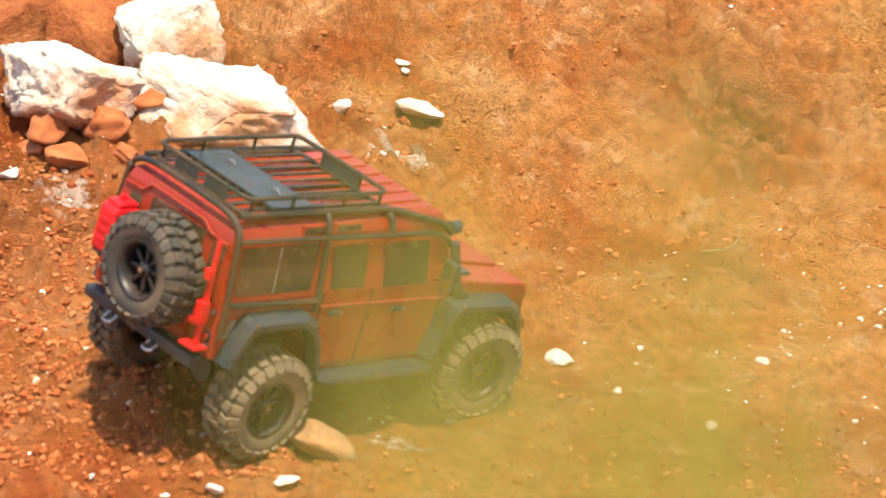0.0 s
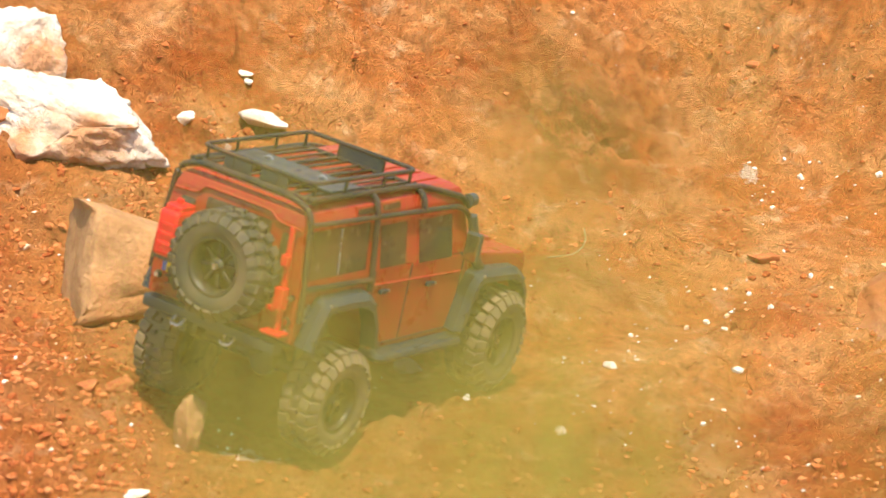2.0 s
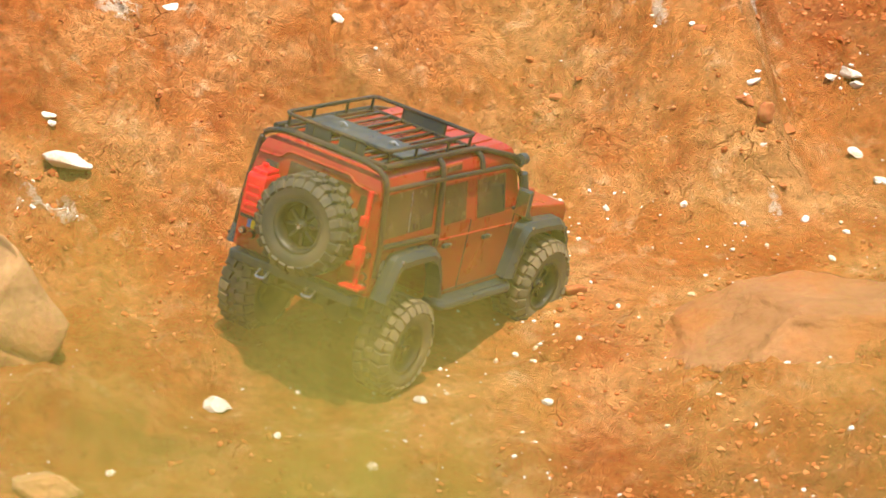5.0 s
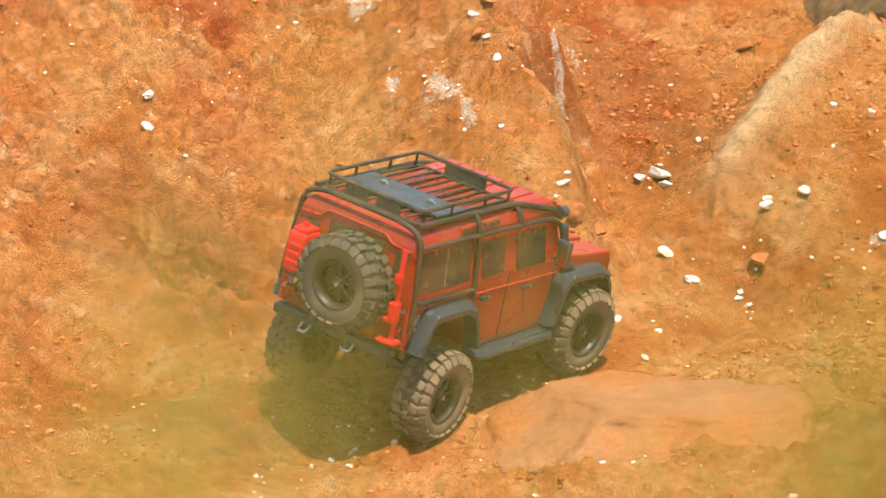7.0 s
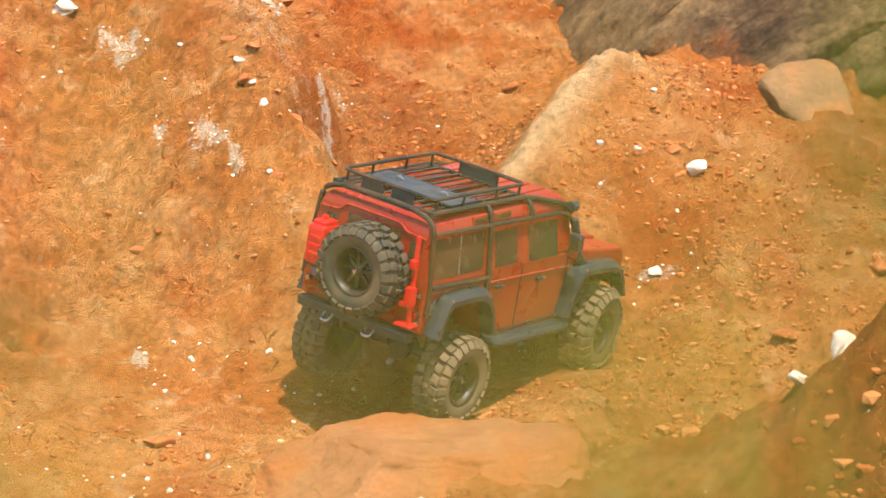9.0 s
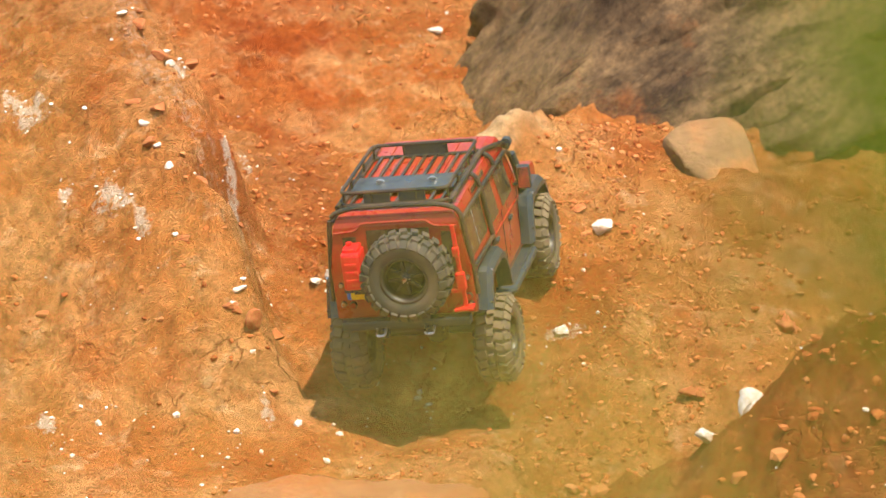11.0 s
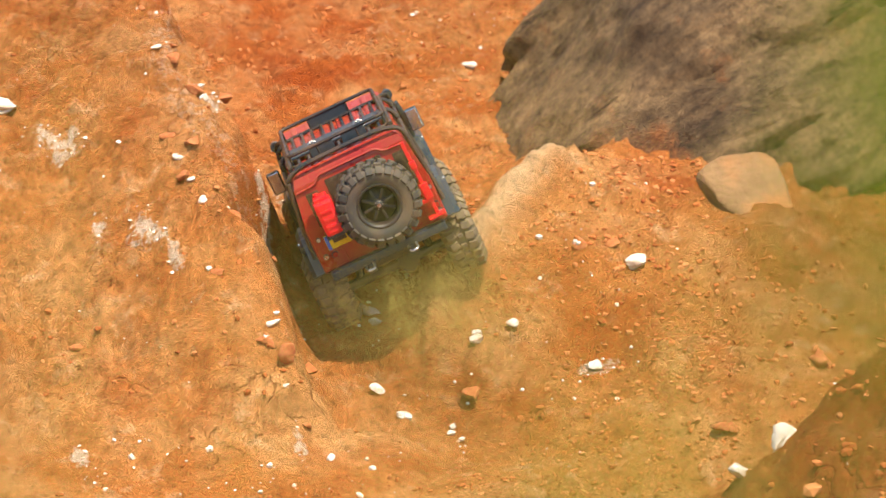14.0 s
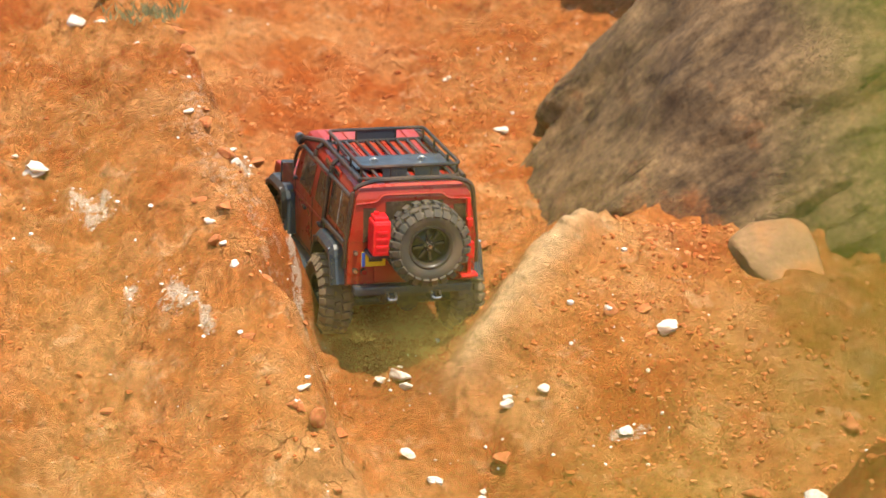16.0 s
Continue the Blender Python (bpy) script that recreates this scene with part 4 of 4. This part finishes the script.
MIRROR = dusty("mirror_glass", (0.75, 0.8, 0.85), 0.12, 0.15, 40.0, 1.0)
LAMP_RED = dusty("red_lamp_lens", (0.35, 0.02, 0.02), 0.2, 0.1, 60.0)
PLATE_YELLOW = dusty("yellow_plate", (0.8, 0.6, 0.02), 0.5, 0.15, 60.0)
PLATE_BLUE = dusty("blue_strip", (0.03, 0.12, 0.5), 0.5, 0.15, 60.0)
CAR, WHEELS = crawler_car()


# ---- boulders and stones ----
def boulder(name, label, m, half, seed, material, lean, detail=6):
    """A layered block: a squared ball, sheared along its beds, with ledges."""
    rng = random.Random(seed)
    off = Vector((rng.uniform(0, 40), rng.uniform(0, 40), rng.uniform(0, 40)))
    bm = bmesh.new()
    bmesh.ops.create_icosphere(bm, subdivisions=detail, radius=1.0)
    planes = [(Vector((rng.gauss(0, 1), rng.gauss(0, 1), rng.gauss(0, 1))).normalized(), rng.uniform(0.95, 1.2)) for _ in range(22)]
    planes += [(Vector((-0.6, -0.6, -0.6)).normalized(), 1.12), (Vector((-0.35, -0.9, 0.15)).normalized(), 0.95)]
    beds = [(rng.uniform(-0.6, 0.7), rng.uniform(0.012, 0.045)) for _ in range(15)]
    for v in bm.verts:
        d = v.co.copy()
        r = (abs(d.x) ** 4 + abs(d.y) ** 4 + abs(d.z) ** 4) ** -0.25
        u = d * r
        for axis, far in planes:
            over = u.dot(axis) - far
            if over > 0:
                u -= axis * over * 0.95
        p = Vector((u.x * half[0], u.y * half[1], u.z * half[2]))
        bed = -0.5 * p.x + 0.25 * p.y + 0.85 * p.z + 0.03 * fractal(p * 1.6 + off, 4)
        n = Vector((d.x / half[0], d.y / half[1], d.z / half[2])).normalized()
        step = 0.0
        for level, size in beds:
            k = bed - level
            if 0 < k < 0.14:
                step += size * (1 - k / 0.14) * max(0.0, 0.35 + fractal(Vector((level * 9, p.x * 2.2, p.y * 2.2)) + off, 2))
        p += n * (step + 0.03 * fractal(p * 1.7 + off, 5) + 0.02 * fractal(p * 8 + off, 5, 0.65))
        p.x += lean * p.z
        v.co = p
    ob = new(name, mesh_of(name, bm, material, smooth=True))
    ob.matrix_basis = m
    return tagged(ob, label, "boulder")


boulder("boulder", "huge grey-brown boulder with tilted layers and rusty stains", pose(2.43, 5.47, 0.272, -22, -5, -20), (0.9, 0.5, 0.48), 21, BOULDER, 0.72)
rock("boulder", "reddish brown block lying on a layered boulder", (2.02, 6.35), (0.55, 0.4, 0.5), (0, 15, 25), 24, BOULDER, sunk=-0.45, category="boulder", detail=5)
rock("square_stone", "squarish brown stone embedded in the slope below the boulder", (1.735, 4.98), (0.19, 0.12, 0.19), (-38, 5, 8), 23, SQUARE, sunk=0.64, cuts=9, chop=(0.4, 0.6), rough=0.06)
rock("white_boulder", "rounded white limestone boulder with rusty stains", (-0.355, 4.34), (0.145, 0.14, 0.14), (0, 8, 30), 3, WHITE_STONE, sunk=0.22, cuts=18, chop=(0.5, 0.8), rough=0.14, detail=5, fine=4.0, group="white boulders")
rock("white_boulder", "long white limestone boulder with a rusty lower face", (-0.255, 4.235), (0.29, 0.16, 0.12), (0, 20, -12), 5, WHITE_STONE, sunk=0.44, cuts=18, chop=(0.46, 0.75), rough=0.14, detail=5, fine=4.0, group="white boulders")
rock("white_boulder", "cracked white limestone boulder with orange soil stains", (-0.462, 4.225), (0.2, 0.15, 0.13), (0, 12, 14), 8, WHITE_STONE, sunk=0.34, cuts=18, chop=(0.46, 0.75), rough=0.14, detail=5, fine=4.0, group="white boulders")
rock("earth_block", "big dark red block of dried earth", (-0.56, 4.34), (0.17, 0.14, 0.13), (10, 0, 20), 9, CLOD, sunk=0.3, category="earth block")
rock("earth_block", "rounded orange block of dried earth", (-0.46, 4.36), (0.12, 0.12, 0.12), (0, 20, 50), 10, CLOD, sunk=0.35, category="earth block")
PUSHED = rock("tan_rock", "angular tan sandstone block tipped over by the wheel", (-0.122, 3.905), (0.27, 0.2, 0.22), (8, 30, 25), 13, TAN_STONE, sunk=0.42, cuts=9, rough=0.05, chop=(0.3, 0.55))
rock("slab", "broad smooth orange-tan stone slab half buried in soil", (0.885, 4.02), (0.37, 0.27, 0.12), (0, -5, 8), 14, SLAB, sunk=0.6, rough=0.12, detail=5)
KICKED = tagged(new("loose_stone", rock_mesh("loose_stone", (0.066, 0.04, 0.04), 31, TAN_STONE, cuts=12)), "loose angular tan stone flipped over by the wheel", "stone")


def litter(name, labels, rows, material, seed, category, group, squash=0.75, sunk=0.2):
    """One stone a row, of a few shapes."""
    rng = random.Random(seed)
    shapes = [rock_mesh(name, (1, 1, 1), seed + k, material, cuts=10, rough=0.13, detail=3, chop=(0.36, 0.66)) for k in range(6)]
    for i, (x, y, w, h) in enumerate(rows):
        ob = new(name, shapes[i % 6])
        ob.matrix_basis = pose(x, y, soil_at(x, y) + h * (0.4 - sunk), rng.uniform(-15, 15), rng.uniform(-15, 15), rng.uniform(0, 360)) @ Matrix.Diagonal((w * 1.05, (w + h) * 0.5, max(h * squash, 0.5 * w), 1))
        tagged(ob, labels[0] if w > 0.03 else labels[1], category, group)


litter("white_stone", ("white limestone lump lying on the soil", "small white limestone chip on the soil"), WHITE_STONES, CHIP, 40, "stone", "white stones")
litter("pale_stone", ("pale grey-beige stone on the soil", "small pale pebble on the soil"), PALE_STONES, CHIP, 60, "stone", "pale stones")
litter("earth_clod", ("rough brown clod of dried earth", "small brown clod of dried earth"), [(x, y, 1.3 * w, 1.3 * h) if x < -0.3 else (x, y, w, h) for x, y, w, h in BROWN_CLODS], LOOSE_CLOD, 80, "clod", "earth clods")


clod_rng = random.Random(90)
brow_clods = []
for k in range(26):
    y = 4.5 + 1.4 * k / 25 + clod_rng.uniform(-0.02, 0.02)
    w = clod_rng.uniform(0.014, 0.036)
    brow_clods.append((0.93 - 0.1 * float(ramp(y, 5.3, 6.2)) + clod_rng.uniform(-0.1, 0.05), y, w, w * 0.75))
litter("earth_clod", ("dried earth lump on the brow of the bank", "small dried earth lump on the brow of the bank"), brow_clods, LOOSE_CLOD, 91, "clod", "earth clods", 0.75, 0.35)


brow_chips = [(x + clod_rng.uniform(-0.05, 0.03), y + clod_rng.uniform(-0.03, 0.03), 0.6 * w, 0.35 * w) for x, y, w, h in brow_clods]
litter("white_stone", ("flat white crust lump on the brow of the bank", "small white crust chip on the brow of the bank"), brow_chips, CHIP, 95, "stone", "white stones", 0.6, 0.45)


# ---- loose soil ----
def bits(name, label, material, spots, seed):
    """Many small bits in one mesh. spots: rows of x, y, size."""
    rng = np.random.RandomState(seed)
    bm = bmesh.new()
    bmesh.ops.create_icosphere(bm, subdivisions=1, radius=1.0)
    base = np.array([v.co for v in bm.verts])
    tris = np.array([[v.index for v in f.verts] for f in bm.faces])
    bm.free()
    n = len(spots)
    p = base[None] * (1 + 0.55 * (rng.rand(n, len(base), 1) - 0.5))
    p = p * (0.6 + 0.7 * rng.rand(n, 1, 3)) * np.array([1, 1, 0.75])
    a = rng.rand(n) * 2 * np.pi
    c, s = np.cos(a)[:, None], np.sin(a)[:, None]
    x, y = p[..., 0] * c - p[..., 1] * s, p[..., 0] * s + p[..., 1] * c
    size = spots[:, 2][:, None]
    gz = ground_height(spots[:, 0], spots[:, 1]) + relief(spots[:, 0], spots[:, 1])
    co = np.stack([x * size + spots[:, 0][:, None], y * size + spots[:, 1][:, None], p[..., 2] * size + (gz + 0.25 * spots[:, 2])[:, None]], -1)
    f = (tris[None] + (np.arange(n) * len(base))[:, None, None]).reshape(-1, 3)
    me = bpy.data.meshes.new(name)
    me.from_pydata(co.reshape(-1, 3).tolist(), [], f.tolist())
    me.materials.append(material)
    return tagged(new(name, me), label, "soil", kind="stuff")


def strew(n, seed, lo, hi, bias, x0=-0.9, x1=2.2, y0=3.2, y1=6.6):
    rng = np.random.RandomState(seed)
    x, y = rng.uniform(x0, x1, n * 3), y0 + (y1 - y0) * rng.rand(n * 3) ** 1.3
    keep = ramp(lattice(x * 2.6, y * 2.6, seed) + 0.6 * lattice(x * 7, y * 7, seed + 1) + bias, -0.4, 0.9) > rng.rand(n * 3)
    ridge = np.abs(-0.74 * (x - 1.12) + 0.673 * (y - 4.72) + 0.01) < 0.04
    keep &= ~(ridge & (x > 1.12) & (y < 5.1))
    x, y = x[keep][:n], y[keep][:n]
    return np.stack([x, y, lo * (hi / lo) ** (rng.rand(len(x)) ** 2.6)], -1)


bits("soil_crumbs", "orange and red crumbs of dry soil", CRUMB, strew(32000, 3, 0.001, 0.0058, 0.15), 1)
bits("red_rubble", "heap of red earth crumbs beside the white boulders", CRUMB, strew(7500, 8, 0.0012, 0.0062, 0.6, -0.75, -0.15, 3.4, 4.35), 2)
bits("gully_rubble", "loose earth crumbs on the slope of the gully", CRUMB, strew(3600, 9, 0.0012, 0.0065, 0.3, 1.15, 1.9, 4.2, 5.2), 5)
bits("red_clods", "dark red earth crumbs on the hummock", CRUMB, strew(1500, 14, 0.002, 0.012, 0.4, 1.15, 1.9, 3.4, 4.2), 6)
bits("pale_chips", "tiny white chips strewn over the soil", PALE_CRUMB, strew(1500, 5, 0.0013, 0.006, 0.0), 3)
spread_rng = np.random.RandomState(12)
grit = np.concatenate([np.stack([spread_rng.normal(x, w * 0.33, k), spread_rng.normal(y, max(h, 0.02) * 0.8, k), 0.0008 * 4.0 ** (spread_rng.rand(k) ** 2)], -1)
                       for x, y, w, h in GRIT for k in (int(8 + 220 * w),)])
bits("white_grit", "patches of white mineral grit on the soil", PALE_CRUMB, grit, 4)


# ---- plants ----
def tuft(name, label, category, x, y, blades, material, seed, taper=0.6):
    """Upright blades, each a part. blades: rows of dx, dy, length, width, lean."""
    root = new(name)
    z = soil_at(x, y)
    root.matrix_basis = pose(x, y, z)
    rng = random.Random(seed)
    for dx, dy, length, width, bow in blades:
        bm = bmesh.new()
        rows = []
        a = rng.uniform(-0.5, 0.5)
        for t in (0, 0.25, 0.5, 0.7, 0.85, 0.93, 0.97, 0.99, 1.0):
            w = width * min(1.0, (1.02 - t) / taper) * 0.5
            c = Vector((dx + bow * t ** 2, dy, length * t))
            side = Vector((math.cos(a), math.sin(a), 0)) * w
            rows.append([bm.verts.new(c - side), bm.verts.new(c + Vector((0, w * 0.5, 0))), bm.verts.new(c + side)])
        for lo, hi in zip(rows, rows[1:]):
            for k in (0, 1):
                bm.faces.new((lo[k], lo[k + 1], hi[k + 1], hi[k]))
        part("blade", bm, material, root, smooth=True)
    return tagged(root, label, category)


def reeds(left, right, low, high, count, width, seed, material, bow=0.0):
    """Blades close before the eye, between two bearings; their tips end between two slopes of sight."""
    rng = random.Random(seed)
    mid = radians(0.5 * (left + right))
    x, y = 0.26 * math.sin(mid), 0.26 * math.cos(mid)
    base = soil_at(x, y)
    tips = [low + (high - low) * (k + rng.random()) / count for k in range(count)]
    rng.shuffle(tips)
    rows = []
    for k in range(count):
        share = (k + rng.random()) / count
        share += 0.16 * math.sin(2 * math.pi * share) / (2 * math.pi)
        d, a = rng.uniform(0.19, 0.33), radians(left + (right - left) * share)
        length = EYE + d * math.tan(radians(tips[k])) - base
        lean = rng.uniform(-0.03, 0.03) + bow
        rows.append((d * math.sin(a) - x - (lean if bow else 0.8 * lean), d * math.cos(a) - y, length, width * rng.uniform(0.6, 1.4), lean))
    tuft("grass_tuft", "tall green grass blades close before the camera, veiling the view", "grass", x, y, rows, material, seed, 0.015 if bow else 0.06)


reeds(-2.5, 7.0, -25.0, -18.0, 34, 0.00095, 1, BLADE)
reeds(1.0, 6.0, -25.5, -20.5, 14, 0.0010, 7, BLADE)
reeds(13.0, 20.0, -22.0, -15.5, 24, 0.0008, 2, BLADE)
reeds(18.2, 25.0, -18.5, -8.0, 26, 0.0040, 3, DARK_BLADE, -0.42)
reeds(15.0, 22.5, -23.0, -15.5, 12, 0.0014, 9, DARK_BLADE)
# sparse blades added across the whole pan as a haze that lifts the darks
reeds(-4.0, 24.0, -24.0, -8.0, 26, 0.0008, 6, BLADE)


# ---- dust ----
def dust_mesh(count, seed):
    """Grains of dust, dense in the middle and thin at the rim."""
    rng = np.random.RandomState(seed)
    c = rng.normal(0, 1, (count, 3)) * np.array([0.085, 0.075, 0.034])
    c = c + 0.02 * np.stack([lattice(c[:, k] * 30, c[:, (k + 1) % 3] * 30, 70 + k) for k in range(3)], -1)
    corner = np.array([(1, 1, 1), (1, -1, -1), (-1, 1, -1), (-1, -1, 1)]) * 0.00017
    p = c[:, None] + corner[None] * rng.uniform(0.6, 1.4, (count, 4, 1))
    f = (np.array([(0, 1, 2), (0, 3, 1), (0, 2, 3), (1, 3, 2)])[None] + 4 * np.arange(count)[:, None, None]).reshape(-1, 3)
    me = bpy.data.meshes.new("dust_cloud")
    me.from_pydata(p.reshape(-1, 3).tolist(), [], f.tolist())
    me.materials.append(DUST)
    return me


DUST = crumbs("raised_dust", (0.34, 0.25, 0.06), (0.38, 0.28, 0.075), (0.42, 0.31, 0.09))
CLOUD = dust_mesh(75000, 77)
DUST_REAR, DUST_FRONT = new("dust_cloud", CLOUD), new("dust_cloud", CLOUD)
tagged(DUST_REAR, "thin olive-brown dust hanging behind the rear wheels", "dust", "dust", "stuff")
tagged(DUST_FRONT, "thin olive-brown dust thrown up beside the car", "dust", "dust", "stuff")


# low blades that stand in for a flat patch of grey-green lichen
def scrub(x, y, w, seed):
    rng = random.Random(seed)
    rows = [(rng.gauss(0, w * 0.3), rng.gauss(0, w * 0.3), rng.uniform(0.008, 0.026), rng.uniform(0.002, 0.005), rng.uniform(-0.02, 0.02)) for _ in range(90)]
    tuft("dry_blades", "small grey-green patch of low blades standing in for lichen on the slope", "scrub", x, y, rows, SCRUB, seed)


scrub(0.86, 5.72, 0.1, 4)
scrub(0.97, 5.9, 0.06, 5)
# a dry curved straw on the bank
straw = rod(bmesh.new(), bend([(0, 0, 0.002), (0.035, 0.004, 0.004), (0.05, 0.02, 0.012), (0.05, 0.05, 0.02)], 0.03, 8), 0.0007, 5)
STRAW = new("straw", mesh_of("straw", straw, SCRUB))
STRAW.matrix_basis = pose(0.322, 4.16, soil_at(0.34, 4.17) + 0.002)
tagged(STRAW, "dry curved straw lying on the soil", "straw")

# ---- what moves ----
# seconds, steering of the front wheels (to the left)
STEER = [(0, -6), (1.5, 4), (3.2, 2), (5.5, -4), (7.5, -8), (9.5, 14), (10.2, 16), (12.3, -24), (13.0, -20), (14.0, 8), (15.0, 12), (16.0, 4)]


def motions():
    walk(CAR, [(row[0], car_pose(row)) for row in DRIVE])
    rides = [[] for _ in WHEELS]
    spin, last = 0.0, None
    for i in range(65):
        t = i * 0.25
        m = car_pose(between(DRIVE, t))
        if last is not None:
            spin += (m.translation - last).length / TYRE_R
        last = m.translation.copy()
        steer = between(STEER, t)[1]
        for k, w in enumerate(WHEELS):
            s, y = (-1, 1)[k % 2], (-0.162, 0.162)[k // 2]
            drop = 0.0
            for _ in range(3):
                hub = m @ Vector((s * 0.099, y, TYRE_R + drop))
                fwd = m.to_3x3() @ Vector((0, 1, 0))
                need = max(soil_at(hub.x + fwd.x * d, hub.y + fwd.y * d) + math.sqrt(TYRE_R ** 2 - d * d) - 0.003 for d in (-0.03, -0.015, 0.0, 0.015, 0.03))
                drop = max(-0.016, min(0.010 if s > 0 else 0.022, drop + need - hub.z))
            turn = steer if y > 0 else 0.0
            rides[k].append((t, pose(s * 0.099, y, TYRE_R + drop, 0, 0, turn) @ pose(0, 0, 0, -math.degrees(spin), 0, 0) @ (Matrix() if s > 0 else pose(0, 0, 0, 0, 0, 180))))
    for w, rows in zip(WHEELS, rides):
        walk(w, rows)
    # dust drifts about the car; seconds, place in the car's space
    rear = [(0.0, -0.02, -0.10), (2.0, 0.0, -0.16), (3.0, 0.02, -0.14), (5.5, -0.02, -0.20), (6.5, -0.04, -0.24), (8.0, -0.06, -0.20), (9.0, -0.02, -0.16), (10.0, 0.0, -0.18), (12.5, 0.0, -0.26), (14.0, -0.02, -0.26), (16.0, 0.0, -0.24)]
    front = [(0.0, 0.12, 0.10), (1.5, 0.12, 0.02), (3.0, 0.1, -0.06), (5.5, 0.02, -0.26), (6.5, -0.02, -0.36), (7.5, -0.02, -0.34), (8.5, 0.1, 0.0), (9.2, 0.14, 0.1), (10.0, 0.14, 0.0), (12.5, 0.08, -0.24), (14.0, 0.05, -0.28), (16.0, 0.02, -0.24)]
    for cloud, rows in ((DUST_REAR, rear), (DUST_FRONT, front)):
        walk(cloud, [(t, pose(*(car_pose(between(DRIVE, t)) @ Vector((x, y, 0.03))), 0, 0, 6 * t)) for t, x, y in rows])
    # the block that the rear wheel drags and tips
    rest = PUSHED.matrix_basis.copy()
    tip = [(0.0, -0.115, 0.0, -52), (1.0, -0.11, 0.0, -52), (1.5, -0.095, 0.002, -48), (2.0, -0.07, 0.006, -36), (2.5, -0.024, 0.006, -12), (3.0, 0.0, 0.0, 0), (16.0, 0.0, 0.0, 0)]
    walk(PUSHED, [(t, Matrix.Translation((dx, 0, dz)) @ Matrix.Translation(rest.translation) @ pose(0, 0, 0, 0, turn, 0) @ Matrix.Translation(-rest.translation) @ rest) for t, dx, dz, turn in tip])
    # the stone that the rear wheel flips over
    roll = [(0.0, -0.127, 3.462, 0.012, 18), (0.8, -0.114, 3.492, 0.012, 38), (1.2, -0.113, 3.5, 0.014, 50), (1.6, -0.113, 3.508, 0.017, 62), (2.0, -0.112, 3.535, 0.022, 95),
            (2.25, -0.09, 3.54, 0.022, 140), (2.5, -0.068, 3.545, 0.018, 178), (2.8, -0.06, 3.545, 0.012, 186), (16.0, -0.06, 3.545, 0.012, 186)]
    walk(KICKED, [(t, pose(x, y, soil_at(x, y) + up, 0, turn, -12)) for t, x, y, up, turn in roll])


motions()
